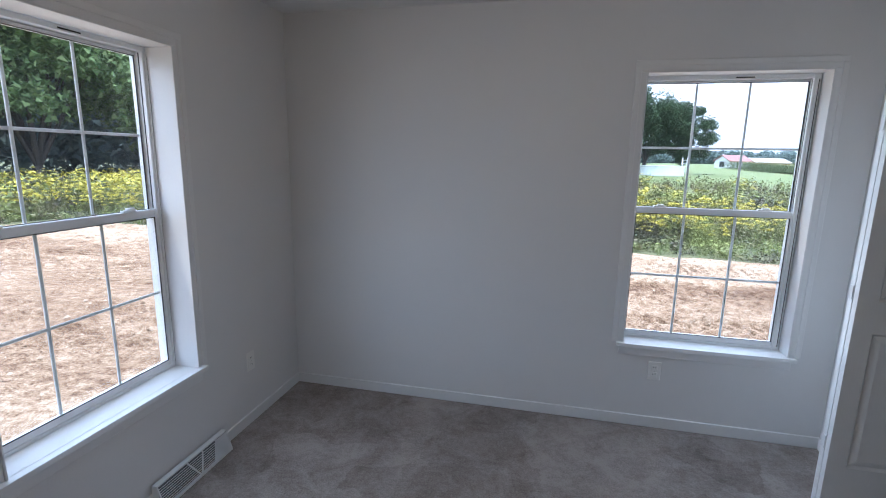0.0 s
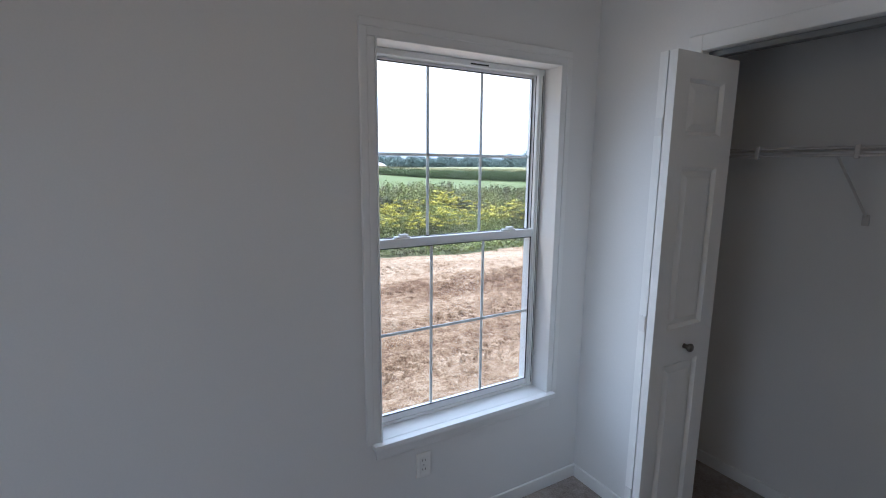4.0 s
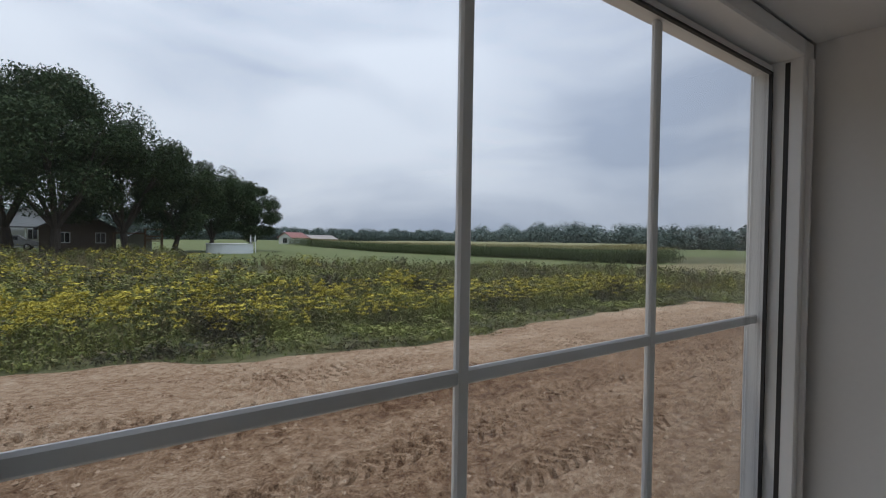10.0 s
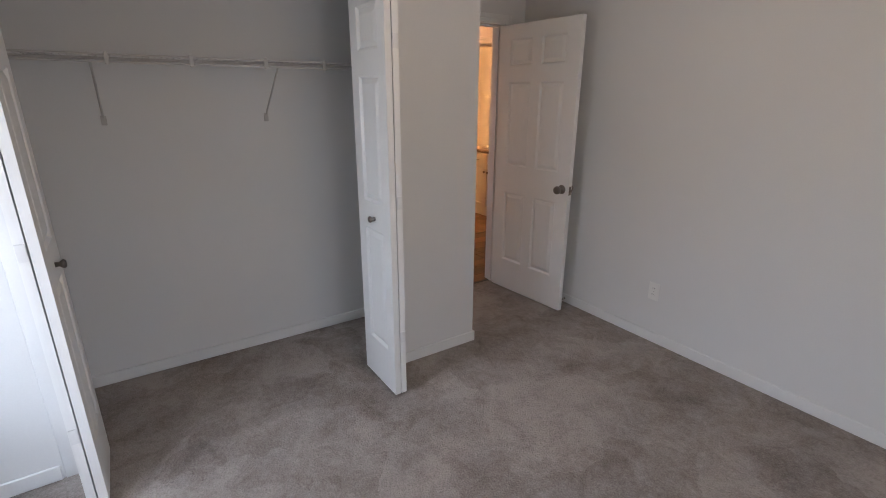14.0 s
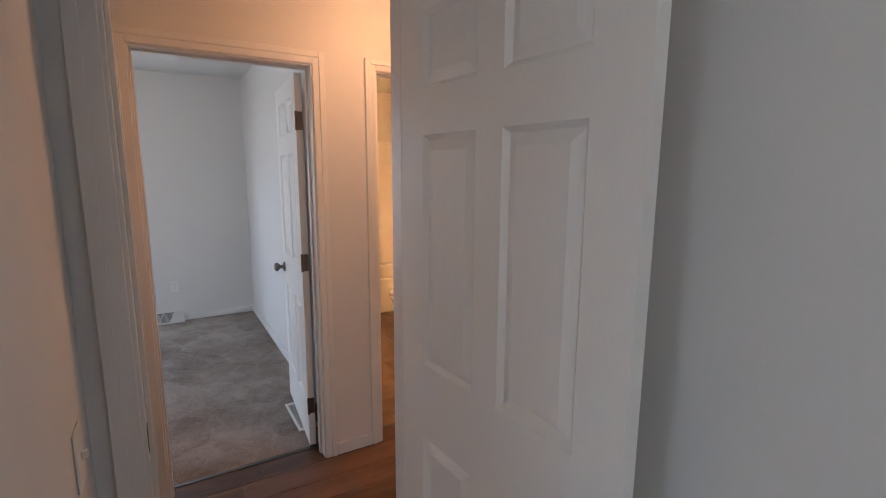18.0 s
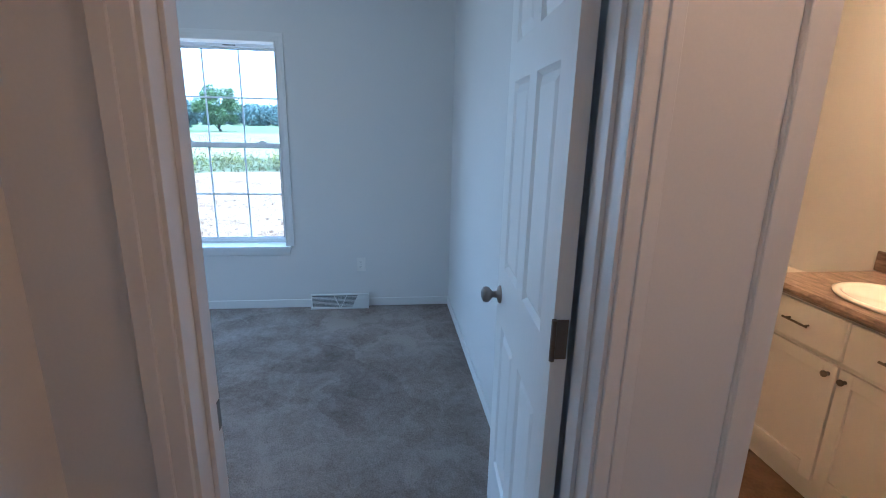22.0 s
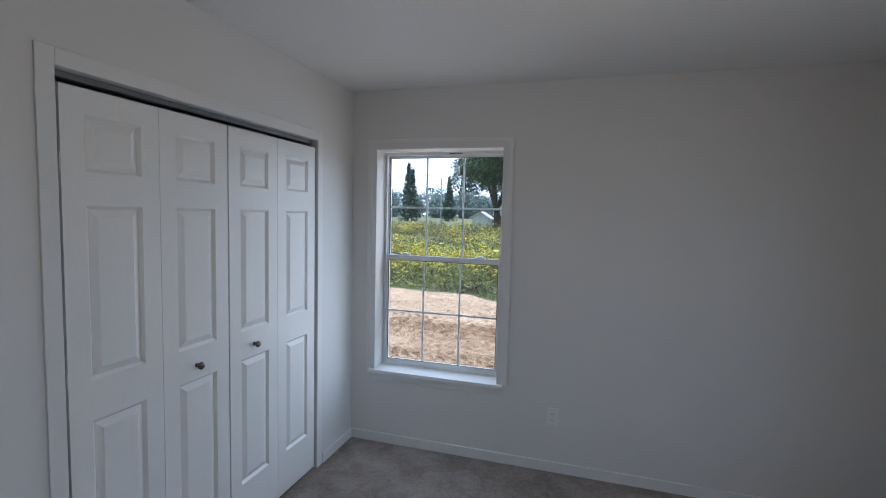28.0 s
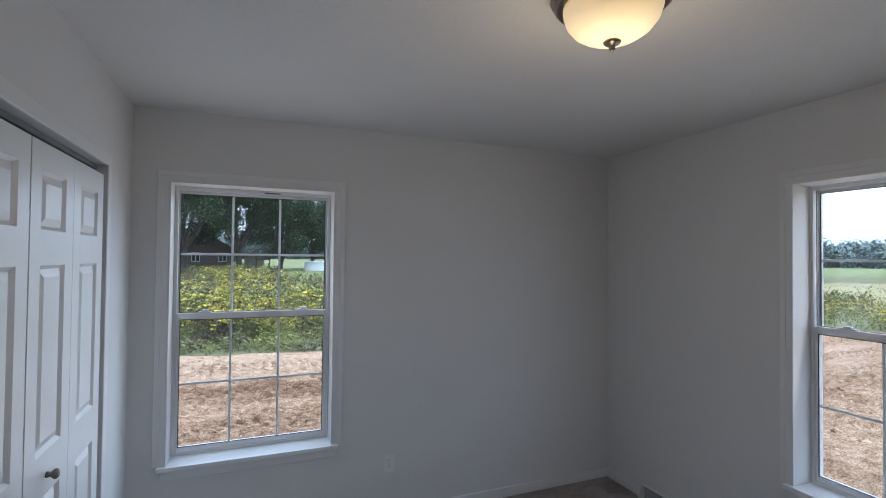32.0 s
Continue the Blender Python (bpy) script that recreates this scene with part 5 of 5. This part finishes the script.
rows_ = [
    sow(5000, -14, 28, 8.6, 12.4, 0.18, 0.5, [6, 8, 8, 8], lambda x, y: (dirt_edge(x, y) > -0.1) & (lattice(x, y, 0.7, 85) > 0.25 + 1.2 * dirt_edge(x, y)), 0.5),
    sow(17000, -20, 28, 9.2, 14.0, 0.4, 0.85, [6, 8, 8, 8, 8]),
    sow(5000, -20, 26, 12.2, 17, 0.6, 0.95, [4, 5, 5, 6, 3]),
    sow(4600, -20, 16, 14.6, 19, 0.75, 1.1, [0, 1, 2, 3], gold),
    sow(6000, -20, 16, 13.5, 19, 0.7, 1.05, [4, 5, 5, 7, 6], green),
    sow(5500, -28, 16, 19, 27, 0.75, 1.1, [9, 10, 11, 12], gold),
    sow(6000, -28, 16, 19, 27, 0.7, 1.05, [13, 14, 14, 7], green),
    sow(3500, 14, 40, 13, 30, 0.65, 0.95, [10, 11, 12], near_gold),
    sow(7500, 14, 40, 13, 30, 0.6, 0.95, [13, 14, 7, 7, 7], near_green),
    sow(4200, -34, 36, 26, 42, 0.8, 1.15, [9, 10, 11, 12], near_gold),
    sow(4700, -34, 36, 26, 42, 0.8, 1.1, [13, 14, 7, 7, 7], near_green),
    sow(2200, -40, 16, 40, 56, 0.8, 1.1, [9, 10, 12], near_gold),
    sow(3600, -40, 16, 40, 56, 0.75, 1.05, [14, 7, 7, 7], near_green),
    sow(3500, -44, -16, -6, 22, 0.9, 1.3, [9, 10, 11, 12, 14, 7]),
    sow(5000, 26, 36, -24, 14, 0.4, 0.65, [12, 13, 6, 6, 8, 11, 7]),
    sow(5000, 35, 80, -34, 28, 0.2, 0.36, [7, 7, 6]),
]
scatter("goldenrod_field", PLANTS, np.concatenate(rows_), [WEED, GOLD, BLADE, TANB, WEEDY, WEEDB], "dense weeds and tall grass with yellow goldenrod in bloom", "weeds")

# clods and stones on the lot
def clod(r):
    v = np.array([(1, 0, 0), (-1, 0, 0), (0, 1, 0), (0, -1, 0), (0, 0, 0.8), (0, 0, -0.5)]) * r.uniform(0.6, 1.3, (6, 3))
    return v, np.array([(0, 2, 4), (2, 1, 4), (1, 3, 4), (3, 0, 4), (2, 0, 5), (1, 2, 5), (3, 1, 5), (0, 3, 5)]), np.zeros(8)


n_ = 60000
x, y = rng.uniform(-12, 22, n_), 0.5 + 11 * rng.random(n_) ** 0.9
ok = (dirt_edge(x, y) > 0.05) & (lattice(x * 0.5, y, 1.3, 41) + rng.uniform(-0.8, 0.8, n_) > 0.15)
x, y = np.concatenate([x[ok], rng.uniform(9, 24, 9000)]), np.concatenate([y[ok], rng.uniform(-7, 3, 9000)])
sz = 0.010 + 0.035 * rng.random(len(x)) ** 5
sz[-9000:] = 0.012 + 0.045 * rng.random(9000) ** 4
scatter("dirt_clods", [clod(pr) for _ in range(4)], np.stack([x, y, relief(x, y), rng.uniform(0, 6.28, len(x)), sz, 0 * x, rng.integers(0, 4, len(x))], -1), [CLOD], "loose clods and small stones on the dirt", "stones")

# corn
def stalk(r):
    hh = 2.3
    lv = []
    for k in range(9):
        a, z = r.uniform(0, 6.28), hh * (0.12 + 0.085 * k)
        o = np.array([math.cos(a), math.sin(a), 0])
        s = np.array([-o[1], o[0], 0]) * 0.045
        root, mid, tip = np.array([0, 0, z]), o * 0.35 + np.array([0, 0, z + 0.28]), o * 0.75 + np.array([0, 0, z - 0.05])
        lv.append((np.array([root, mid - s, mid + s, mid - s, mid + s, tip]), np.array([(0, 1, 2), (3, 4, 5)]), np.zeros(2)))
    lv.append(blades(5, 0.35, 0.02, 0.02, r, 1, 0.5))
    lv[-1][0][:, 2] += hh - 0.1
    lv.append((np.array([(-0.02, 0, 0), (0.02, 0, 0), (0, 0, hh)]), np.array([(0, 1, 2)]), np.zeros(1)))
    return merge(*lv)


def band(ax, ay, bx, by, nx_, ny_, gap, jit=0.12):
    """Rows of plants beside the line from a to b, going away to its left."""
    u = np.array([bx - ax, by - ay], float)
    ln = np.hypot(*u)
    u /= ln
    v = np.array([-u[1], u[0]])
    s, t_ = np.meshgrid(np.linspace(0, ln, nx_), np.arange(ny_) * gap)
    p = np.array([ax, ay]) + s[..., None] * u + t_[..., None] * v
    p = p.reshape(-1, 2) + rng.normal(0, jit, (s.size, 2))
    m = len(p)
    return np.stack([p[:, 0], p[:, 1], gz(p[:, 0], p[:, 1]), rng.uniform(0, 6.28, m), rng.uniform(0.74, 0.90, m), rng.normal(0, 0.05, m), rng.integers(0, 4, m)], -1)


STALKS = [stalk(pr) for _ in range(4)]
corn = [band(57, 32, 52, 62, 130, 16, -0.75), band(52, 62, 48, 90, 110, 10, -0.9), band(48, 90, 42, 126, 110, 8, -0.9),
        band(57, 32, 84, 48, 120, 12, 0.75), band(84, 48, 150, 88, 260, 6, 0.8)]
scatter("corn_field", STALKS, np.concatenate(corn), [CORN, TASSEL], "standing green corn with pale tassels", "corn")
gx2, gy2 = np.meshgrid(np.linspace(0, 1, 70), np.linspace(0, 1, 50))
px = (44 + 14 * (1 - gy2) ** 1.0) * (1 - gx2) + (150 + 10 * gy2) * gx2 + 1.5
py = (126 - 92 * (1 - gy2)) * (1 - gx2) + (190 - 100 * (1 - gy2)) * gx2
pz = gz(px, py) + 1.75 + 0.12 * lattice(px, py, 2.0, 51) + 0.3 * gx2
jj = (np.arange(49)[:, None] * 70 + np.arange(69)).ravel()
tagged(plain_mesh("corn_canopy", np.stack([px, py, pz], -1).reshape(-1, 3), np.stack([jj, jj + 1, jj + 71, jj + 70], 1), [mix_cols("corn_tops", ((0.14, 0.145, 0.065), (0.21, 0.20, 0.10), (0.29, 0.265, 0.145)), 0.6, 0.95, 3, 0.8, 0.2)]), "tasselled tops of the standing corn", "corn", kind="stuff")


# ---- trees ----
def limbs(r, hh, crown_r, trunk_h):
    """A tapered trunk that forks into limbs; returns the mesh and the limb tips."""
    bm, tips = bmesh.new(), []

    def grow(a, b, r0, r1, seg):
        q = (b - a).to_track_quat("Z", "Y").to_matrix()
        ring = [[bm.verts.new(p + q @ Vector((rr * math.cos(2 * math.pi * k / seg), rr * math.sin(2 * math.pi * k / seg), 0))) for k in range(seg)] for p, rr in ((a, r0), (b, r1))]
        for k in range(seg):
            bm.faces.new((ring[0][k], ring[0][(k + 1) % seg], ring[1][(k + 1) % seg], ring[1][k]))

    tr = hh * 0.026
    fork = Vector((r.uniform(-0.3, 0.3), r.uniform(-0.3, 0.3), trunk_h))
    grow(Vector((0, 0, -0.2)), Vector((0, 0, 0.5)), tr * 1.5, tr, 10)
    grow(Vector((0, 0, 0.5)), fork, tr, tr * 0.8, 10)
    for k in range(7):
        a = k * 0.9 + r.uniform(-0.3, 0.3)
        rr = crown_r * r.uniform(0.35, 0.75)
        mid = fork + Vector((math.cos(a) * rr * 0.55, math.sin(a) * rr * 0.55, (hh - trunk_h) * r.uniform(0.22, 0.4)))
        grow(fork, mid, tr * 0.5, tr * 0.3, 7)
        for j in range(3):
            b = a + r.uniform(-0.8, 0.8)
            end = mid + Vector((math.cos(b) * rr * 0.6, math.sin(b) * rr * 0.6, (hh - trunk_h) * r.uniform(0.05, 0.35)))
            grow(mid, end, tr * 0.28, tr * 0.08, 5)
            tips.append(end)
    return bm, tips


def tree(x, y, hh, crown_r, trunk_h, seed, n_leaf, size, material, label):
    """A broadleaf tree: trunk with limbs, and a crown of many small leaf clumps with gaps."""
    r = random.Random(seed)
    t = thing("tree", pose(x, y, float(gz(x, y))), label, "tree", "trees")
    bm, tips = limbs(r, hh, crown_r, trunk_h)
    part("trunk", bm, BARK, t)
    q = np.random.default_rng(seed)
    cz, rz = (trunk_h * 0.75 + hh) / 2, (hh - trunk_h * 0.75) / 2
    c = np.array([tuple(p) for p in tips])
    d = q.normal(size=(26, 3))
    d /= np.linalg.norm(d, axis=1, keepdims=True)
    c = np.concatenate([c, d * np.array([crown_r, crown_r, rz]) * q.uniform(0.55, 0.86, (26, 1)) + np.array([0, 0, cz])])
    k = q.integers(0, len(c), n_leaf)
    br = crown_r * q.uniform(0.20, 0.36, len(c))
    dd = q.normal(size=(n_leaf, 3))
    dd /= np.linalg.norm(dd, axis=1, keepdims=True)
    p = c[k] + dd * (br[k] * q.uniform(0.25, 1.05, n_leaf) ** 0.6)[:, None] * np.array([1, 1, 0.8])
    p[:, 2] = np.maximum(p[:, 2], trunk_h * 0.55 + q.uniform(0, 0.8, n_leaf))
    v, f, m = tris_at(p, size, q, 0)
    ob = plain_mesh("crown", v, f, [material])
    ob.parent = t
    return t


big = "large dark green maple with a broad spreading crown"
for k, (x, y, hh, cr, th) in enumerate(((-5.0, 60, 19.6, 7.4, 2.4), (-1.2, 54.5, 17.4, 7.4, 2.4), (4.2, 59, 14.4, 6.4, 2.0), (9.0, 62, 12.2, 5.2, 1.6), (13.2, 65, 11.8, 5.2, 1.4), (18.3, 67, 9.4, 3.9, 1.2))):
    tree(x, y, hh, cr, th, 100 + k, 52000 if cr > 6 else 30000, 0.175, LEAF, big)
for k in range(13):
    u = k / 12
    tree(-26 - 22 * u + 2 * math.sin(k * 2.1), 46 - 44 * u + 2.5 * math.cos(k * 1.7), 17 + 4 * math.sin(k * 1.3), 6.2, 1.2, 200 + k, 15000, 0.31, LEAF3, "tall green tree at the edge of the woods")
tree(101, 36, 7.0, 4.4, 0.4, 300, 9000, 0.36, HAZE_LEAF, "round green tree standing alone in the field")
tree(100.8, 27.8, 8.6, 4.2, 0.4, 301, 9000, 0.30, LEAF3, "tall green tree standing alone in the field")


def conifer(x, y, hh, seed):
    q = np.random.default_rng(seed)
    t = thing("conifer", pose(x, y, float(gz(x, y))), "dark green spruce with drooping branches", "tree", "conifers")
    part("trunk", rod(bmesh.new(), (0, 0, -0.2), (0, 0, hh * 0.97), hh * 0.014, 7), BARK, t)
    m = 1500
    z = q.uniform(0.08, 1.0, m)
    lay = np.round(z * 13) / 13
    rr = hh * 0.22 * (1.02 - lay) * q.uniform(0.15, 1.0, m) ** 0.6
    a = q.uniform(0, 6.28, m)
    v, f, mm = tris_at(np.stack([np.cos(a) * rr, np.sin(a) * rr, (lay + 0.03 * q.normal(size=m)) * hh - 0.25 * rr], -1), 0.5, q, 0, 0.5)
    ob = plain_mesh("branches", v, f, [NEEDLE])
    ob.parent = t


for k, (x, y, hh) in enumerate(((-40, 98, 15), (-35, 104, 13), (-31, 96, 11), (-45, 106, 14), (-26, 108, 10))):
    conifer(x, y, hh, 400 + k)


def far_wood(name, line, n_t, h0, h1, depth, size, label):
    """A belt of far trees along a line of the plan."""
    q = np.random.default_rng(len(label) + n_t)
    pts = np.array(line, float)
    seg = np.hypot(*np.diff(pts, axis=0).T)
    s = np.sort(q.uniform(0, seg.sum(), n_t))
    cum = np.concatenate([[0], np.cumsum(seg)])
    bx, by = np.interp(s, cum, pts[:, 0]), np.interp(s, cum, pts[:, 1])
    out, sizes = [], []
    for x, y in zip(bx + q.uniform(-depth, depth, n_t), by + q.uniform(0, 2 * depth, n_t)):
        hh = q.uniform(h0, h1)
        m = 640
        d = q.normal(size=(m, 3))
        d /= np.linalg.norm(d, axis=1, keepdims=True)
        reach = q.uniform(0.55, 1.06, (m, 1))
        sizes.append(np.where(reach[:, 0] < 0.82, 1.7, 0.9) * size)
        out.append(d * np.array([hh * 0.48, hh * 0.48, hh * 0.52]) * reach + np.array([x, y, -0.05 + hh * 0.42]))
    v, f, m = tris_at(np.concatenate(out), np.concatenate(sizes), q, 0)
    ob = plain_mesh(name, v, f, [HAZE_LEAF])
    tagged(ob, label, "woods", kind="stuff")


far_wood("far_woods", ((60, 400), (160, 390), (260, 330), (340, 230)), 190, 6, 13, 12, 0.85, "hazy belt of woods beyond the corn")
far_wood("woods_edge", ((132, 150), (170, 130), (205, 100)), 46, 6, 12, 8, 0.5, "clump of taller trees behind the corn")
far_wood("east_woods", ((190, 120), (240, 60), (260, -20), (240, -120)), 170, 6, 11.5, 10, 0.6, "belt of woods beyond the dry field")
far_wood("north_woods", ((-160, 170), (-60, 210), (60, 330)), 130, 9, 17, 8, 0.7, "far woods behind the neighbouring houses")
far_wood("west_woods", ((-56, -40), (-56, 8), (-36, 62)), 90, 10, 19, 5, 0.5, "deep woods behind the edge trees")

# ---- neighbours ----
BROWNW = paint("brown_siding", (0.11, 0.085, 0.07), 0.8, var=0.1, fine=12, stretch=(1, 1, 8))
WHITEW = paint("white_siding", (0.62, 0.63, 0.63), 0.7, var=0.06, fine=10, stretch=(1, 1, 8))
ROOFG = paint("grey_shingles", (0.10, 0.10, 0.105), 0.9, var=0.15, fine=6, bump=0.4)
ROOFR = paint("red_metal_roof", (0.25, 0.10, 0.085), 0.5, var=0.08, fine=4)
DARKGL = paint("dark_window_glass", (0.02, 0.022, 0.025), 0.1, var=0.1)


def gable_house(name, m, w, d, eave, ridge, walls, roofm, label, category, openings=()):
    """A gabled building, its gable end towards -y. openings: (name, x, z, width, height) on that end."""
    t = thing(name, m, label, category)
    bm = bmesh.new()
    prof = ((-w / 2, 0), (w / 2, 0), (w / 2, eave), (0, ridge), (-w / 2, eave))
    v = [[bm.verts.new((x, y, z)) for x, z in prof] for y in (0, d)]
    bm.faces.new(v[0])
    bm.faces.new(v[1])
    for k in range(5):
        bm.faces.new((v[0][k], v[0][(k + 1) % 5], v[1][(k + 1) % 5], v[1][k]))
    part("wall", bm, walls, t)
    bm = bmesh.new()
    sl = (ridge - eave) / (w / 2)
    o = 0.4
    for s in (-1, 1):
        q = [(s * (w / 2 + o), eave - sl * o + 0.02), (0, ridge + 0.02), (0, ridge + 0.17), (s * (w / 2 + o), eave - sl * o + 0.17)]
        r = [[bm.verts.new((x, y, z)) for x, z in q] for y in (-o, d + o)]
        bm.faces.new(r[0])
        bm.faces.new(r[1])
        for k in range(4):
            bm.faces.new((r[0][k], r[0][(k + 1) % 4], r[1][(k + 1) % 4], r[1][k]))
    part("roof", bm, roofm, t)
    for nm, x, z, ww, hh in openings:
        f = part(nm, bm_boxes([(x - ww / 2 - 0.08, x + ww / 2 + 0.08, -0.05, 0.0, z - 0.08, z), (x - ww / 2 - 0.08, x + ww / 2 + 0.08, -0.05, 0.0, z + hh, z + hh + 0.08), (x - ww / 2 - 0.08, x - ww / 2, -0.05, 0.0, z, z + hh), (x + ww / 2, x + ww / 2 + 0.08, -0.05, 0.0, z, z + hh), (x - 0.03, x + 0.03, -0.05, 0.0, z, z + hh)]), WHITEW, t)
        part("pane", bm_boxes([(x - ww / 2, x + ww / 2, -0.03, -0.004, z, z + hh)]), DARKGL, f)
    return t


gable_house("house", pose(0.2, 64, -0.05), 6.6, 11, 2.5, 4.4, BROWNW, ROOFG, "brown house with a grey gable roof under the trees", "house", (("window", 1.9, 1.0, 0.8, 1.0), ("window", -1.2, 1.0, 0.8, 1.0)))
wh = gable_house("house", pose(-5.5, 80, -0.05), 8, 9, 3.0, 5.2, WHITEW, ROOFG, "white house with a columned porch", "house", (("window", 0.5, 1.2, 0.9, 1.2), ("window", 2.7, 1.2, 0.9, 1.2)))
for x in (-3.6, -1.8, 0, 1.8, 3.6):
    part("porch_column", rod(bmesh.new(), (x, -2.0, 0), (x, -2.0, 2.6), 0.12, 8), WHITEW, wh)
part("porch_roof", bm_boxes([(-4.4, 4.4, -2.4, -0.42, 2.6, 2.75)], 0.02), ROOFG, wh)
gable_house("shed", pose(5.9, 68, -0.05), 2.6, 3, 1.5, 2.3, paint("grey_boards", (0.30, 0.29, 0.28), 0.9, var=0.1), ROOFG, "small grey shed beside the brown house", "shed")
gable_house("outbuilding", pose(-8.8, 66, -0.05), 2.4, 3, 1.35, 2.1, WHITEW, paint("pale_roof", (0.5, 0.5, 0.52), 0.7), "small white outbuilding with a pale roof", "shed")
gable_house("barn", pose(48.6, 148.7, -0.05, 0, 0, -60), 5, 7.5, 2.0, 3.5, WHITEW, ROOFR, "white barn with a red metal roof", "barn", (("window", 0.0, 0.2, 1.6, 1.6),))
gable_house("barn", pose(56.5, 152, -0.05, 0, 0, -60), 5, 13, 1.7, 2.8, paint("red_boards", (0.24, 0.08, 0.06), 0.8), paint("weathered_roof", (0.33, 0.30, 0.28), 0.7), "long low barn behind the corn", "barn")

pool = thing("swimming_pool", pose(14.2, 58.5, -0.07), "round above-ground pool with a pale steel wall", "pool")
part("wall", turned([(2.5, 0.0), (2.5, 1.05), (2.45, 1.05), (2.45, 0.85), (0.1, 0.85)], 48), paint("pool_wall", (0.72, 0.75, 0.78), 0.5, var=0.05), pool)
part("top_rail", turned([(2.40, 1.04), (2.57, 1.04), (2.57, 1.10), (2.40, 1.10)], 48), WHITEW, pool)
lad = thing("pool_ladder", pose(16.5, 57.6, -0.07), "white pool ladder with high rails", "ladder")
for x in (-0.25, 0.25):
    bm = rod(bmesh.new(), (x - 0.1, -0.6, 0), (x, 0, 2.1), 0.04, 6)
    rod(bm, (x, 0, 2.1), (x, 0.35, 1.3), 0.04, 6)
    part("rail", bm, WHITEW, lad)
for z in (0.35, 0.7, 1.05, 1.4, 1.75):
    part("rung", bm_boxes([(-0.25, 0.25, -0.62 + z * 0.28, -0.50 + z * 0.28, z, z + 0.05)]), WHITEW, lad)
ps = thing("play_set", pose(6.9, 62, -0.05), "brown wooden play set with a tower and swing beam", "play set")
PSW = paint("play_set_wood", (0.13, 0.075, 0.045), 0.85, var=0.15)
for x in (-0.8, 0.8):
    for y in (-0.7, 0.7):
        part("post", bm_boxes([(x - 0.06, x + 0.06, y - 0.06, y + 0.06, 0, 2.5)]), PSW, ps)
part("deck", bm_boxes([(-0.9, 0.9, -0.8, 0.8, 1.2, 1.3)]), PSW, ps)
part("railing", bm_boxes([(-0.9, 0.9, -0.8, -0.74, 1.7, 1.85), (-0.9, 0.9, -0.8, -0.74, 1.4, 1.5)]), PSW, ps)
part("roof", bm_boxes([(-1.0, 1.0, -0.9, 0.9, 2.5, 2.6)]), PSW, ps)
part("swing_beam", bm_boxes([(-3.8, -0.86, -0.06, 0.06, 2.0, 2.14)]), PSW, ps)
for y in (-0.9, 0.9):
    part("brace", rod(bmesh.new(), (-3.7, y, 0), (-3.7, 0, 2.05), 0.06, 6), PSW, ps)
pole = thing("light_pole", pose(-14.3, 64, -0.05), "tall grey light pole with a curved arm", "light pole")
part("mast", rod(bmesh.new(), (0, 0, -0.2), (0, 0, 7.0), 0.08, 8), paint("galvanised_pole", (0.35, 0.36, 0.37), 0.5, metal=0.5), pole)
bm = bmesh.new()
for k in range(5):
    f = lambda u: (-2.2 * u, 0, 7.0 - 0.6 * (1 - u) + 0.5 * math.sin(u * 1.6))
    rod(bm, f(k / 5), f((k + 1) / 5), 0.05, 6)
part("arm", bm, WIRE, pole)
part("lamp_head", bm_boxes([(-2.7, -2.15, -0.12, 0.12, 7.38, 7.52)], 0.03), WIRE, pole)

suv = thing("parked_suv", pose(-6.0, 71.0, -0.05), "grey sport utility vehicle parked by the house", "car")
CARP = paint("grey_car_paint", (0.22, 0.225, 0.23), 0.3, metal=0.4, var=0.05)
bm = bmesh.new()
prof = ((-2.4, 0.45), (2.35, 0.45), (2.4, 0.95), (1.3, 1.12), (0.65, 1.68), (-1.9, 1.72), (-2.35, 1.1))
v = [[bm.verts.new((x, y, z)) for x, z in prof] for y in (-0.92, 0.92)]
bm.faces.new(v[0])
bm.faces.new(v[1])
for k in range(7):
    bm.faces.new((v[0][k], v[0][(k + 1) % 7], v[1][(k + 1) % 7], v[1][k]))
bmesh.ops.bevel(bm, geom=bm.edges[:], offset=0.06, segments=2, affect="EDGES", clamp_overlap=True)
part("body", bm, CARP, suv)
for x0, x1 in ((-1.8, -0.95), (-0.85, 0.05), (0.13, 0.62)):
    part("window", bm_boxes([(x0, x1, -0.93, -0.921, 1.14, 1.56)], 0.003), DARKGL, suv)
for x in (-1.5, 1.45):
    for y in (-0.86, 0.86):
        bm = turned([(0.36, -0.11), (0.37, -0.08), (0.37, 0.08), (0.36, 0.11)], 20, "y")
        bmesh.ops.translate(bm, vec=(x, y, 0.37), verts=bm.verts[:])
        w_ = part("wheel", bm, GASKET, suv)
        bm = turned([(0.22, -0.118), (0.20, -0.122), (0.05, -0.124)], 16, "y")
        bmesh.ops.translate(bm, vec=(x, y, 0.37), verts=bm.verts[:])
        part("rim", bm, CHROME, w_)
part("headlight", bm_boxes([(2.30, 2.405, -0.85, -0.5, 0.78, 0.92)], 0.01), CHROME, suv)
part("tail_light", bm_boxes([(-2.42, -2.33, -0.90, -0.7, 0.95, 1.15)], 0.01), ROOFR, suv)
